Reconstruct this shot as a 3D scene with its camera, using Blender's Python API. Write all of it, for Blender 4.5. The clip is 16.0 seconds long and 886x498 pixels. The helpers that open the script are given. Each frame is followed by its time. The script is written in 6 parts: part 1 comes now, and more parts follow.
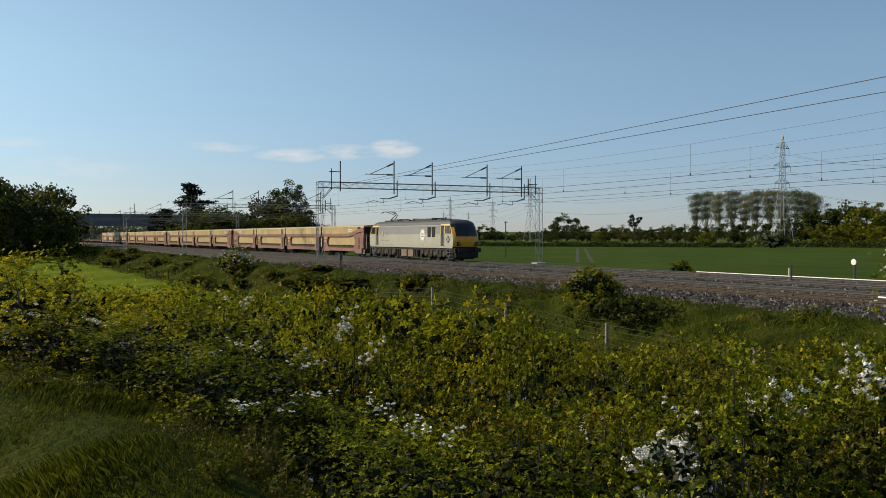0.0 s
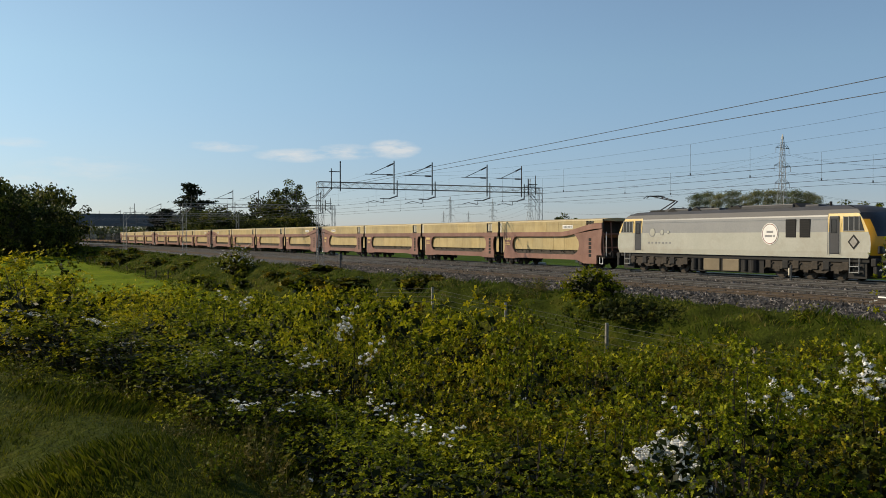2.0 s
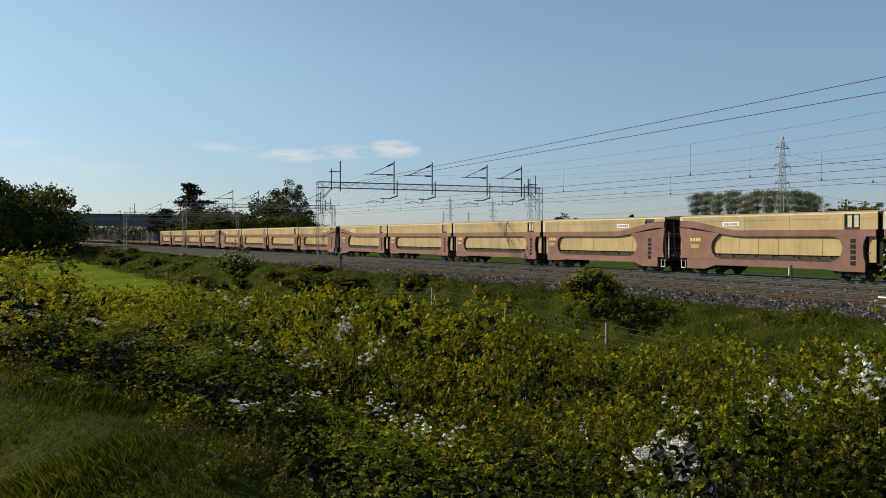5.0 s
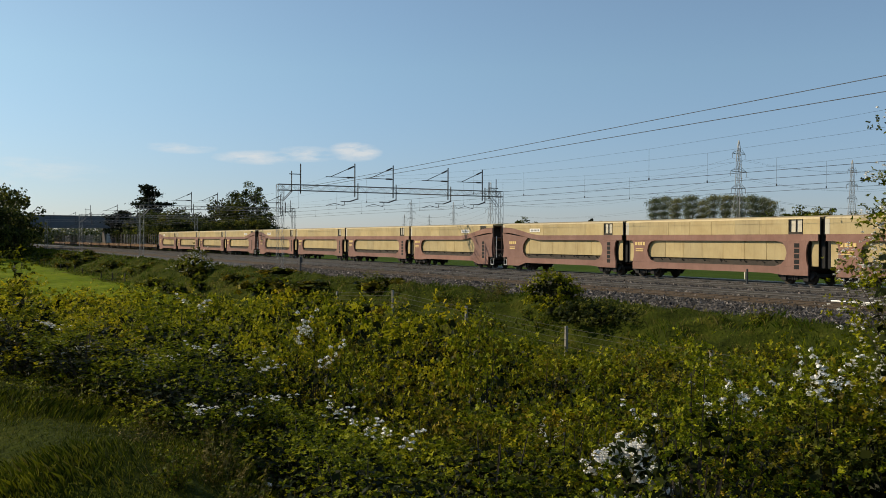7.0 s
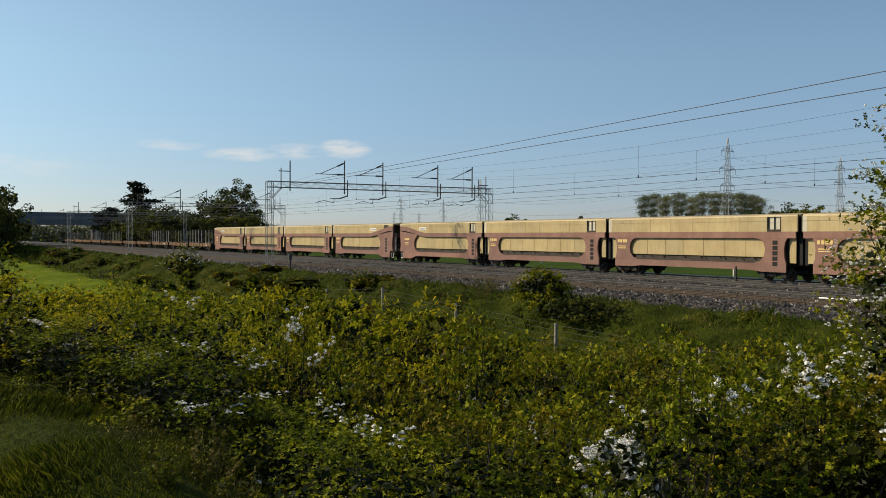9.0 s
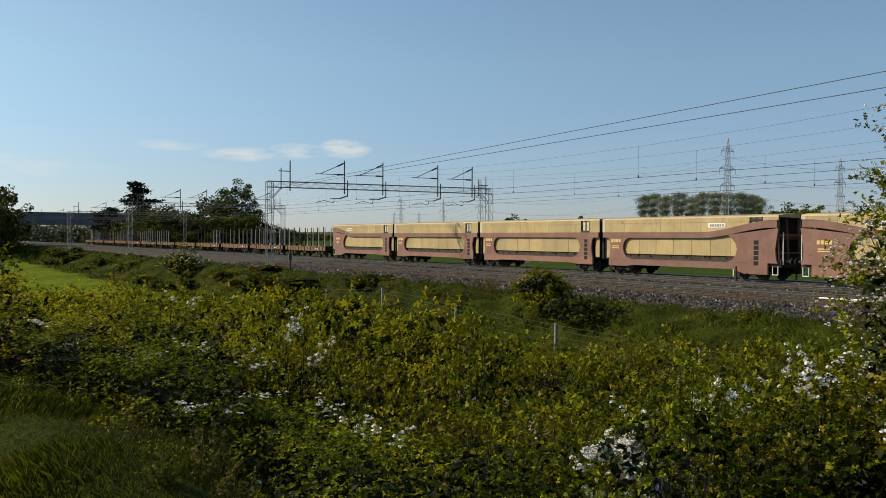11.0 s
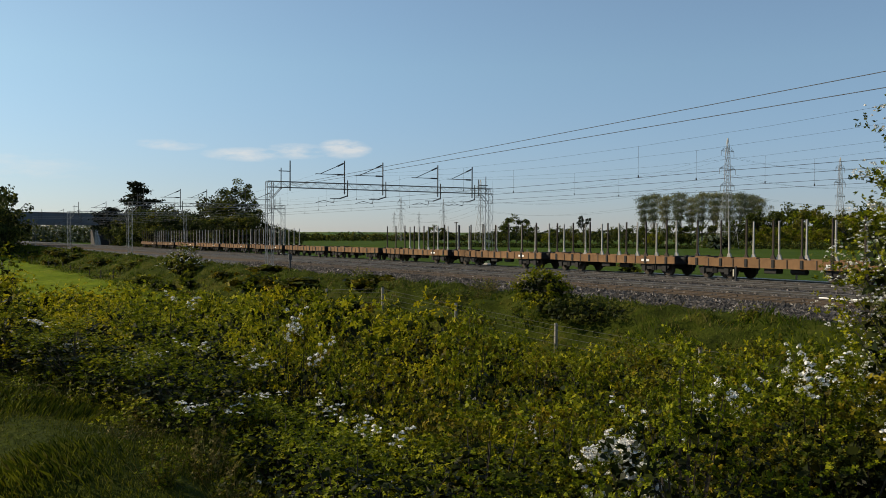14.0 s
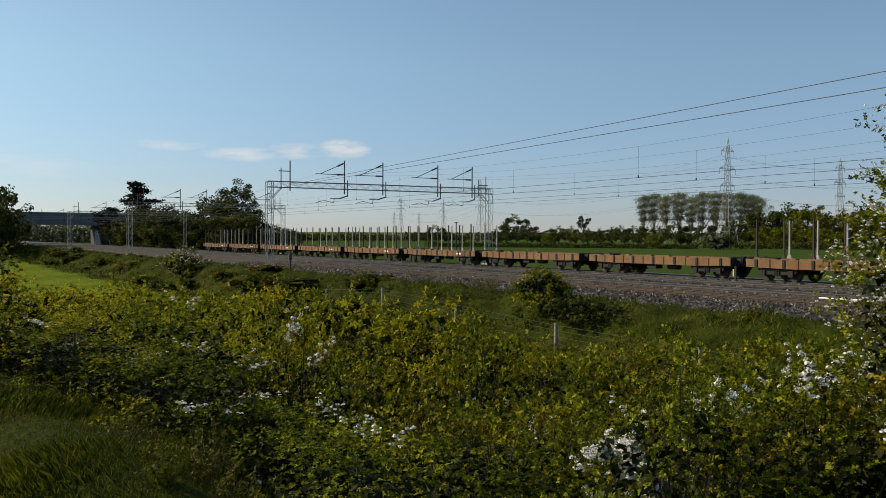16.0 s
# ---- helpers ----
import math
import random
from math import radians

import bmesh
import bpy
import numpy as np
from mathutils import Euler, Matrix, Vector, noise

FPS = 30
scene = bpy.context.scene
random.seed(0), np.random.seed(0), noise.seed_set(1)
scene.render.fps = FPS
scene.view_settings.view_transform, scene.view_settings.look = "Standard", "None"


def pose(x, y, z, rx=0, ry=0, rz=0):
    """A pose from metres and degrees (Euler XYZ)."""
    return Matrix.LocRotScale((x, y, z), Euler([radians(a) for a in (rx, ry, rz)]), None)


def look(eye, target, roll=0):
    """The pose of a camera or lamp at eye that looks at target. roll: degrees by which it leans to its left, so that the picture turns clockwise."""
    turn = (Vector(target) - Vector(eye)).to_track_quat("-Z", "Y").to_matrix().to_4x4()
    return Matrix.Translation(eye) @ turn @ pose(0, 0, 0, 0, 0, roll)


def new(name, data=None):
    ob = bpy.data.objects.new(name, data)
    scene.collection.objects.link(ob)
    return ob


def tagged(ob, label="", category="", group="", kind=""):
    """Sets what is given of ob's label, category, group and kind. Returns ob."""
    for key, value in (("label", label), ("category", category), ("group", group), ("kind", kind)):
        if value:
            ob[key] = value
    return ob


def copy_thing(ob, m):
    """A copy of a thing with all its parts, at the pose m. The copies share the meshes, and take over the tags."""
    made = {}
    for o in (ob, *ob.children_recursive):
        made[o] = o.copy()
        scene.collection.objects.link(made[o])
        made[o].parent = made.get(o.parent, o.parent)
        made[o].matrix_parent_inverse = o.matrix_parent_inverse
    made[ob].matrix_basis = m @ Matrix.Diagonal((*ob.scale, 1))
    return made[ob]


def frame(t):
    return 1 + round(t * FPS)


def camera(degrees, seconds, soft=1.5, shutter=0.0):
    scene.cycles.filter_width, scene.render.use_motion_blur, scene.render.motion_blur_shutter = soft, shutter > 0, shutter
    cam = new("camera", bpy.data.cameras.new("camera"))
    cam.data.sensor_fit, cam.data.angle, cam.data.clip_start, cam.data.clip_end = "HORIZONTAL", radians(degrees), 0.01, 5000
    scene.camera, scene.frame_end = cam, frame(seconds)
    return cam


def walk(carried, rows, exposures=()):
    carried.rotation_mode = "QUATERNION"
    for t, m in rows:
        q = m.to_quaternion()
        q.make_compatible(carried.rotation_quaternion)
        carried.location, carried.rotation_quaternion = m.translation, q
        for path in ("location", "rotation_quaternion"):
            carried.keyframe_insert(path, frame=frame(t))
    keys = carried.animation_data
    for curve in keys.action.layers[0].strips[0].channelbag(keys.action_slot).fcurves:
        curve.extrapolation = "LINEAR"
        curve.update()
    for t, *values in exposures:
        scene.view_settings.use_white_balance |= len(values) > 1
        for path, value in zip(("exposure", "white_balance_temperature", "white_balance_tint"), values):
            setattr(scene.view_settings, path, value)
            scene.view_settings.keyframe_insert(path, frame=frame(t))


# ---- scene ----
EYE = (0.0, 0.0, 2.2645)


def aim(yaw, pitch, roll):
    """Camera pose: yaw from -x towards +y, pitch up, roll, in degrees."""
    a, b = radians(yaw), radians(pitch)
    way = Vector((-math.cos(a) * math.cos(b), math.sin(a) * math.cos(b), math.sin(b)))
    return look(EYE, Vector(EYE) + way * 50, -roll)


cam = camera(51.215, 16.0, soft=0.65)
Y0, P0 = 26.931, -0.765
PAN = [(0.0, 0.0, 0.0, 0.0), (6.55, 0.0, 0.0, 0.0), (6.7, 0.1, 0.06, -0.01), (6.8, 1.56, 0.16, -0.13),
       (6.9, 2.0, 0.22, -0.17), (7.0, 2.433, 0.204, -0.208), (7.1, 2.54, 0.19, -0.23), (7.2, 2.61, 0.13, -0.26),
       (7.3, 2.65, 0.13, -0.29), (7.4, 2.80, 0.24, -0.33), (7.5, 2.819, 0.317, -0.338), (7.6, 2.82, 0.12, -0.25),
       (7.7, 2.82, 0.04, -0.205), (8.3, 2.821, 0.036, -0.205), (8.4, 2.98, 0.035, -0.22), (8.5, 3.11, 0.035, -0.237),
       (8.6, 3.068, 0.032, -0.23), (9.0, 3.068, 0.032, -0.23), (16.0, 3.068, 0.032, -0.23)]
walk(cam, [(t, aim(Y0 + a, P0 + b, c)) for t, a, b, c in PAN], exposures=[(0.0, 0.0), (16.0, 0.0)])

# ---- light ----
SUN_WAY = Vector((0.643, 0.766, -0.60)).normalized()
world = bpy.data.worlds.new("sky")
scene.world = world
world.use_nodes = True
wn = world.node_tree
sky = wn.nodes.new("ShaderNodeTexSky")
sky.sky_type = "NISHITA"
sky.sun_disc = False
sky.sun_elevation = radians(31.0)
sky.sun_rotation = math.atan2(-0.643, -0.766)
sky.air_density, sky.dust_density, sky.ozone_density, sky.altitude = 1.0, 0.1, 4.0, 50
bg = wn.nodes["Background"]
bg.inputs["Strength"].default_value = 0.14
# paler haze near the horizon and a few thin clouds low in the sky
way_up = wn.nodes.new("ShaderNodeTexCoord")
split = wn.nodes.new("ShaderNodeSeparateXYZ")
wn.links.new(way_up.outputs["Generated"], split.inputs[0])


def world_ramp(sock, stops):
    r = wn.nodes.new("ShaderNodeValToRGB")
    e = r.color_ramp.elements
    while len(e) < len(stops):
        e.new(0.5)
    for k, (at, c) in zip(e, stops):
        k.position, k.color = at, (*c, 1)
    wn.links.new(sock, r.inputs["Fac"])
    return r.outputs["Color"]


def world_mix(mode, fac, a, b):
    m = wn.nodes.new("ShaderNodeMix")
    m.data_type, m.blend_type = "RGBA", mode
    for v, s in ((fac, 0), (a, 6), (b, 7)):
        if isinstance(v, float):
            m.inputs[s].default_value = v
        elif isinstance(v, tuple):
            m.inputs[s].default_value = (*v, 1)
        else:
            wn.links.new(v, m.inputs[s])
    return m.outputs[2]


haze = world_mix("MULTIPLY", 1.0, sky.outputs[0], world_ramp(split.outputs["Z"], [(0.0, (0.56, 0.60, 0.79)), (0.06, (0.67, 0.69, 0.80)), (0.18, (0.97, 0.94, 0.86)), (0.35, (1.20, 1.07, 0.91))]))


def world_math(op, a, b=0.0, c=0.0):
    m = wn.nodes.new("ShaderNodeMath")
    m.operation = op
    for v, k in ((a, 0), (b, 1), (c, 2)):
        if isinstance(v, (int, float)):
            m.inputs[k].default_value = v
        else:
            wn.links.new(v, m.inputs[k])
    return m.outputs[0]


bearing = world_math("ARCTAN2", split.outputs["Y"], world_math("MULTIPLY", split.outputs["X"], -1.0))
# the sky pales towards the sun
sunward = world_ramp(bearing, [(0.0, (1.16, 1.09, 1.0)), (0.45, (1.0, 0.98, 0.97)), (1.0, (0.86, 0.845, 0.86))])
haze = world_mix("MULTIPLY", 1.0, haze, sunward)
stretch = wn.nodes.new("ShaderNodeMapping")
stretch.inputs["Scale"].default_value = (17.0, 17.0, 75.0)
wn.links.new(way_up.outputs["Generated"], stretch.inputs["Vector"])
puffs = wn.nodes.new("ShaderNodeTexNoise")
puffs.inputs["Scale"].default_value, puffs.inputs["Detail"].default_value, puffs.inputs["Roughness"].default_value = 1.0, 7.0, 0.62
wn.links.new(stretch.outputs[0], puffs.inputs["Vector"])
cover = None
# small flat clouds: bearing and height in degrees, half width, half height, density
for az_c, el_c, wide, high, dense in ((13.6, 5.45, 1.8, 0.32, 0.75), (18.2, 4.95, 2.3, 0.36, 0.95), (21.0, 5.2, 1.6, 0.42, 1.0), (23.9, 5.4, 1.35, 0.5, 1.15),
                                      (6.0, 3.9, 3.6, 0.7, 0.42), (2.0, 3.0, 3.0, 0.5, 0.4), (2.5, 5.3, 1.6, 0.3, 0.4)):
    da = world_math("DIVIDE", world_math("SUBTRACT", bearing, radians(az_c)), radians(wide))
    de = world_math("DIVIDE", world_math("SUBTRACT", split.outputs["Z"], math.sin(radians(el_c))), radians(high))
    far_off = world_math("ADD", world_math("MULTIPLY", da, da), world_math("MULTIPLY", de, de))
    body = world_math("MULTIPLY", world_math("SUBTRACT", 1.0, world_math("MULTIPLY", far_off, 0.5)), dense)
    cover = body if cover is None else world_math("MAXIMUM", cover, body)
cover = world_math("MULTIPLY", world_math("MAXIMUM", cover, 0.0), world_math("MULTIPLY_ADD", puffs.outputs["Fac"], 3.2, -1.0))
cover = world_ramp(cover, [(0.12, (0, 0, 0)), (0.75, (0.62, 0.62, 0.62))])
wn.links.new(world_mix("MIX", cover, haze, (5.8, 5.6, 5.3)), bg.inputs["Color"])
sun = new("sun", bpy.data.lights.new("sun", "SUN"))
sun.data.energy, sun.data.angle, sun.data.color = 5.0, radians(0.6), (1.0, 0.84, 0.60)
sun.rotation_euler = SUN_WAY.to_track_quat("-Z", "Y").to_euler()


# ---- materials ----
def nodes_of(name):
    m = bpy.data.materials.new(name)
    m.use_nodes = True
    return m, m.node_tree.nodes, m.node_tree.links, m.node_tree.nodes["Principled BSDF"]


def noise_tex(n, l, vec, scale, detail=4.0, rough=0.6):
    t = n.new("ShaderNodeTexNoise")
    t.inputs["Scale"].default_value, t.inputs["Detail"].default_value, t.inputs["Roughness"].default_value = scale, detail, rough
    if vec is not None:
        l.new(vec, t.inputs["Vector"])
    return t.outputs["Fac"]


def ramp(n, l, fac, stops):
    r = n.new("ShaderNodeValToRGB")
    e = r.color_ramp.elements
    while len(e) < len(stops):
        e.new(0.5)
    for k, (at, c) in zip(e, stops):
        k.position, k.color = at, (*c, 1) if len(c) == 3 else c
    l.new(fac, r.inputs["Fac"])
    return r.outputs["Color"]


def mixc(n, l, fac, a, b, mode="MIX"):
    m = n.new("ShaderNodeMix")
    m.data_type, m.blend_type = "RGBA", mode
    for v, s in ((fac, 0), (a, 6), (b, 7)):
        if isinstance(v, (int, float)):
            m.inputs[s].default_value = v
        elif isinstance(v, tuple):
            m.inputs[s].default_value = (*v, 1)
        else:
            l.new(v, m.inputs[s])
    return m.outputs[2]


def bumped(n, l, p, height, strength, dist):
    b = n.new("ShaderNodeBump")
    b.inputs["Strength"].default_value, b.inputs["Distance"].default_value = strength, dist
    l.new(height, b.inputs["Height"])
    l.new(b.outputs[0], p.inputs["Normal"])


def surface(name, dark, light, scale=3.0, rough=0.6, metal=0.0, fine=40.0, bump=0.15, dirt=None, dirt_scale=0.6, island=0.0, coords="Object"):
    """Two colours mixed by a fine and a coarse grain, with optional dirt patches."""
    m, n, l, p = nodes_of(name)
    tc = n.new("ShaderNodeTexCoord").outputs[coords]
    big, small = noise_tex(n, l, tc, scale), noise_tex(n, l, tc, fine, 3)
    half = n.new("ShaderNodeMath")
    half.operation = "MULTIPLY_ADD"
    half.inputs[1].default_value, half.inputs[2].default_value = 0.45, 0.0
    l.new(small, half.inputs[0])
    add = n.new("ShaderNodeMath")
    add.operation = "MULTIPLY_ADD"
    add.inputs[1].default_value = 0.55
    l.new(big, add.inputs[0])
    l.new(half.outputs[0], add.inputs[2])
    c = ramp(n, l, add.outputs[0], [(0.32, dark), (0.68, light)])
    if dirt:
        d = ramp(n, l, noise_tex(n, l, tc, dirt_scale, 6, 0.7), [(0.48, (0, 0, 0)), (0.72, (1, 1, 1))])
        c = mixc(n, l, d, c, dirt)
    if island:
        g = n.new("ShaderNodeNewGeometry").outputs["Random Per Island"]
        o = n.new("ShaderNodeObjectInfo").outputs["Random"]
        mx = n.new("ShaderNodeMath")
        mx.operation = "ADD"
        l.new(g, mx.inputs[0])
        l.new(o, mx.inputs[1])
        fr = n.new("ShaderNodeMath")
        fr.operation = "FRACT"
        l.new(mx.outputs[0], fr.inputs[0])
        sh = ramp(n, l, fr.outputs[0], [(0.0, (1 - island,) * 3), (1.0, (1 + island * 0.6,) * 3)])
        c = mixc(n, l, 1.0, c, sh, "MULTIPLY")
    l.new(c, p.inputs["Base Color"])
    p.inputs["Roughness"].default_value, p.inputs["Metallic"].default_value = rough, metal
    if bump:
        bumped(n, l, p, add.outputs[0], bump, 0.02)
    return m


def streaked(name, base, light, grime, rough=0.55):
    """Old paint: patches, vertical runs of grime, chalky fading; differs from wagon to wagon."""
    m, n, l, p = nodes_of(name)
    tc = n.new("ShaderNodeTexCoord").outputs["Object"]
    rnd = n.new("ShaderNodeObjectInfo").outputs["Random"]
    mp = n.new("ShaderNodeMapping")
    mp.inputs["Scale"].default_value = (7.0, 7.0, 0.7)
    l.new(tc, mp.inputs["Vector"])
    shift = n.new("ShaderNodeCombineXYZ")
    mul = n.new("ShaderNodeMath")
    mul.operation = "MULTIPLY"
    mul.inputs[1].default_value = 37.0
    l.new(rnd, mul.inputs[0])
    for k in range(3):
        l.new(mul.outputs[0], shift.inputs[k])
    l.new(shift.outputs[0], mp.inputs["Location"])
    runs = noise_tex(n, l, mp.outputs[0], 1.0, 5, 0.65)
    patch = noise_tex(n, l, tc, 0.8, 6, 0.65)
    c = ramp(n, l, patch, [(0.3, base), (0.7, light)])
    c = mixc(n, l, ramp(n, l, runs, [(0.50, (0, 0, 0)), (0.80, (0.42, 0.42, 0.42))]), c, grime)
    c = mixc(n, l, ramp(n, l, noise_tex(n, l, tc, 24, 3), [(0.60, (0, 0, 0)), (0.80, (0.3, 0.3, 0.3))]), c, grime)
    c = mixc(n, l, 1.0, c, ramp(n, l, rnd, [(0.0, (0.86, 0.87, 0.9)), (1.0, (1.1, 1.08, 1.04))]), "MULTIPLY")
    l.new(c, p.inputs["Base Color"])
    p.inputs["Roughness"].default_value = rough
    bumped(n, l, p, patch, 0.05, 0.02)
    return m


def leafy(name, stops, through_light=0.24, rough=0.5, gloss=0.08):
    """Leaves: colour by leaf and by plant, some light passing through."""
    m, n, l, p = nodes_of(name)
    g = n.new("ShaderNodeNewGeometry").outputs["Random Per Island"]
    c = ramp(n, l, g, stops)
    o = n.new("ShaderNodeObjectInfo").outputs["Random"]
    c = mixc(n, l, 1.0, c, ramp(n, l, o, [(0.0, (0.75, 0.8, 0.75)), (0.5, (1.0, 1.0, 1.0)), (1.0, (1.25, 1.1, 0.8))]), "MULTIPLY")
    tc = n.new("ShaderNodeTexCoord").outputs["Object"]
    c = mixc(n, l, 1.0, c, ramp(n, l, noise_tex(n, l, tc, 1.1), [(0.3, (0.62, 0.70, 0.74)), (0.7, (1.38, 1.25, 0.92))]), "MULTIPLY")
    l.new(c, p.inputs["Base Color"])
    p.inputs["Roughness"].default_value = rough
    p.inputs["Specular IOR Level"].default_value = gloss
    t = n.new("ShaderNodeBsdfTranslucent")
    l.new(c, t.inputs["Color"])
    mx = n.new("ShaderNodeMixShader")
    mx.inputs[0].default_value = through_light
    l.new(p.outputs[0], mx.inputs[1])
    l.new(t.outputs[0], mx.inputs[2])
    l.new(mx.outputs[0], n["Material Output"].inputs["Surface"])
    return m


M = {}
M["cream"] = streaked("cream_panel", (0.345, 0.258, 0.11), (0.46, 0.37, 0.185), (0.17, 0.12, 0.06))
M["pale"] = streaked("pale_panel", (0.46, 0.42, 0.32), (0.58, 0.54, 0.43), (0.33, 0.28, 0.2))
M["pink"] = streaked("faded_red_steel", (0.16, 0.072, 0.05), (0.245, 0.13, 0.098), (0.09, 0.055, 0.038), 0.65)
M["rust"] = streaked("rusty_steel", (0.115, 0.056, 0.02), (0.23, 0.125, 0.048), (0.05, 0.032, 0.018), 0.85)
M["black"] = surface("grimy_black", (0.004, 0.004, 0.004), (0.014, 0.012, 0.011), 2.5, 0.8)
M["brown_grime"] = surface("brake_dust", (0.014, 0.011, 0.008), (0.06, 0.046, 0.032), 2.5, 0.85)
M["tan_dust"] = surface("dusty_case", (0.12, 0.095, 0.06), (0.22, 0.175, 0.11), 1.2, 0.8)
M["void"] = surface("dark_inside", (0.006, 0.006, 0.006), (0.012, 0.012, 0.012), 2.5, 0.9)
M["galv"] = surface("galvanised_steel", (0.20, 0.20, 0.20), (0.34, 0.34, 0.33), 3.0, 0.5, 0.5)
M["dark_steel"] = surface("weathered_dark_steel", (0.03, 0.03, 0.032), (0.07, 0.07, 0.07), 3.0, 0.6, 0.2)
M["wire"] = surface("weathered_wire", (0.022, 0.024, 0.027), (0.04, 0.043, 0.046), 3.0, 0.6, 0.2, bump=0)
M["dark_rust"] = surface("dark_rust", (0.018, 0.013, 0.010), (0.05, 0.035, 0.025), 3.0, 0.85)
M["rail"] = surface("rail_steel", (0.045, 0.03, 0.018), (0.08, 0.055, 0.034), 4.0, 0.6, 0.3)
M["rail_grey"] = surface("worn_grey_rail", (0.035, 0.031, 0.027), (0.07, 0.063, 0.056), 4.0, 0.55, 0.3)
M["rail_top"] = surface("worn_rail_head", (0.11, 0.10, 0.095), (0.19, 0.18, 0.17), 4.0, 0.42, 1.0, bump=0)
M["sleeper"] = surface("concrete_sleeper", (0.06, 0.058, 0.054), (0.11, 0.106, 0.10), 3.0, 0.9, island=0.4)
M["ballast"] = None
M["grey_light"] = surface("pale_grey_paint", (0.36, 0.355, 0.30), (0.44, 0.433, 0.372), 0.7, 0.4, dirt=(0.33, 0.30, 0.24), dirt_scale=0.5, bump=0.03, fine=10)
M["grey_mid"] = surface("mid_grey_paint", (0.215, 0.215, 0.213), (0.275, 0.273, 0.266), 0.7, 0.4, bump=0.03, fine=10)
M["grey_dark"] = surface("dark_grey_roof", (0.025, 0.025, 0.028), (0.045, 0.045, 0.05), 0.9, 0.55, bump=0.05)
M["yellow"] = surface("warning_yellow_paint", (0.56, 0.25, 0.004), (0.64, 0.31, 0.008), 1.5, 0.4, bump=0.03)
M["cream_cab"] = surface("pale_yellow_pillar", (0.62, 0.44, 0.15), (0.70, 0.52, 0.22), 1.5, 0.4, bump=0.03)
M["white"] = surface("white_paint", (0.72, 0.70, 0.66), (0.82, 0.80, 0.76), 2.0, 0.5, bump=0.03)
M["red"] = surface("red_paint", (0.20, 0.035, 0.03), (0.27, 0.06, 0.05), 2.0, 0.5, bump=0)
M["glass"] = surface("dark_cab_glass", (0.012, 0.014, 0.017), (0.02, 0.022, 0.026), 1.0, 0.08, bump=0)
M["lamp_glass"] = surface("lamp_lens", (0.05, 0.05, 0.05), (0.09, 0.09, 0.085), 1.0, 0.15, bump=0)
M["concrete"] = surface("weathered_concrete", (0.26, 0.25, 0.23), (0.40, 0.38, 0.35), 0.7, 0.9, dirt=(0.16, 0.15, 0.13))
M["bluegrey"] = surface("painted_bridge_steel", (0.075, 0.09, 0.11), (0.11, 0.13, 0.155), 0.5, 0.6)
M["darkbrick"] = surface("engineering_brick", (0.03, 0.025, 0.025), (0.07, 0.06, 0.055), 1.2, 0.9)
M["fence_wire"] = surface("dull_fence_wire", (0.045, 0.045, 0.042), (0.08, 0.08, 0.075), 3.0, 0.6, 0.2, bump=0)
M["post_wood"] = surface("weathered_post", (0.15, 0.135, 0.11), (0.27, 0.25, 0.21), 6.0, 0.9)
M["bark"] = surface("bark", (0.022, 0.018, 0.013), (0.06, 0.048, 0.036), 7.0, 0.95, bump=0.5)
M["pale_bark"] = surface("pale_bark", (0.20, 0.18, 0.15), (0.32, 0.29, 0.24), 7.0, 0.95, bump=0.4)
M["hawthorn"] = leafy("hawthorn_leaves", [(0.0, (0.02969, 0.045, 0.0025)), (0.3, (0.07125, 0.09375, 0.005)), (0.5, (0.1544, 0.1775, 0.00625)), (0.85, (0.2375, 0.2562, 0.00875)), (1.0, (0.3562, 0.3562, 0.015))], 0.30)
M["young"] = leafy("fresh_leaves", [(0.0, (0.03384, 0.0504, 0.0036)), (0.22, (0.07896, 0.102, 0.006)), (0.42, (0.1466, 0.1764, 0.006)), (1.0, (0.2594, 0.276, 0.0108))], 0.28)
M["gold"] = leafy("golden_green_leaves", [(0.0, (0.021, 0.0294, 0.00315)), (0.14, (0.063, 0.0735, 0.00525)), (0.28, (0.231, 0.2467, 0.00945)), (1.0, (0.4515, 0.4148, 0.0189))], 0.36)
M["bronze"] = leafy("bronze_leaves", [(0.0, (0.03588, 0.03279, 0.0039)), (0.42, (0.08372, 0.07566, 0.0052)), (0.56, (0.1555, 0.1324, 0.0065)), (1.0, (0.2512, 0.2081, 0.013))])
# inner leaves carry the shade inside a bush as near-black colour
M["heartleaf"] = leafy("shade_painted_inner_leaves", [(0.0, (0.006, 0.010, 0.002)), (0.5, (0.012, 0.018, 0.004)), (1.0, (0.025, 0.032, 0.006))], 0.05)
M["darkleaf"] = leafy("dark_leaves", [(0.0, (0.013, 0.022, 0.008)), (0.5, (0.028, 0.042, 0.014)), (1.0, (0.06, 0.076, 0.022))], 0.4)
# aerial haze of the distance is put into this leaf colour
M["hazyleaf"] = leafy("haze_painted_leaves", [(0.0, (0.12, 0.15, 0.13)), (0.5, (0.17, 0.20, 0.17)), (1.0, (0.23, 0.25, 0.20))], 0.2)
M["midleaf"] = leafy("wood_leaves", [(0.0, (0.035, 0.05, 0.012)), (0.5, (0.085, 0.105, 0.022)), (1.0, (0.16, 0.17, 0.035))], 0.4)
M["yellowleaf"] = leafy("spring_leaves", [(0.0, (0.08, 0.083, 0.014)), (0.5, (0.16, 0.155, 0.024)), (1.0, (0.28, 0.25, 0.045))], 0.4)
# distance haze is painted into the poplars by a paler, greyer leaf colour
M["poplarleaf"] = leafy("haze_paled_poplar_leaves", [(0.0, (0.11, 0.13, 0.085)), (0.5, (0.17, 0.195, 0.13)), (1.0, (0.26, 0.29, 0.19))], 0.45)
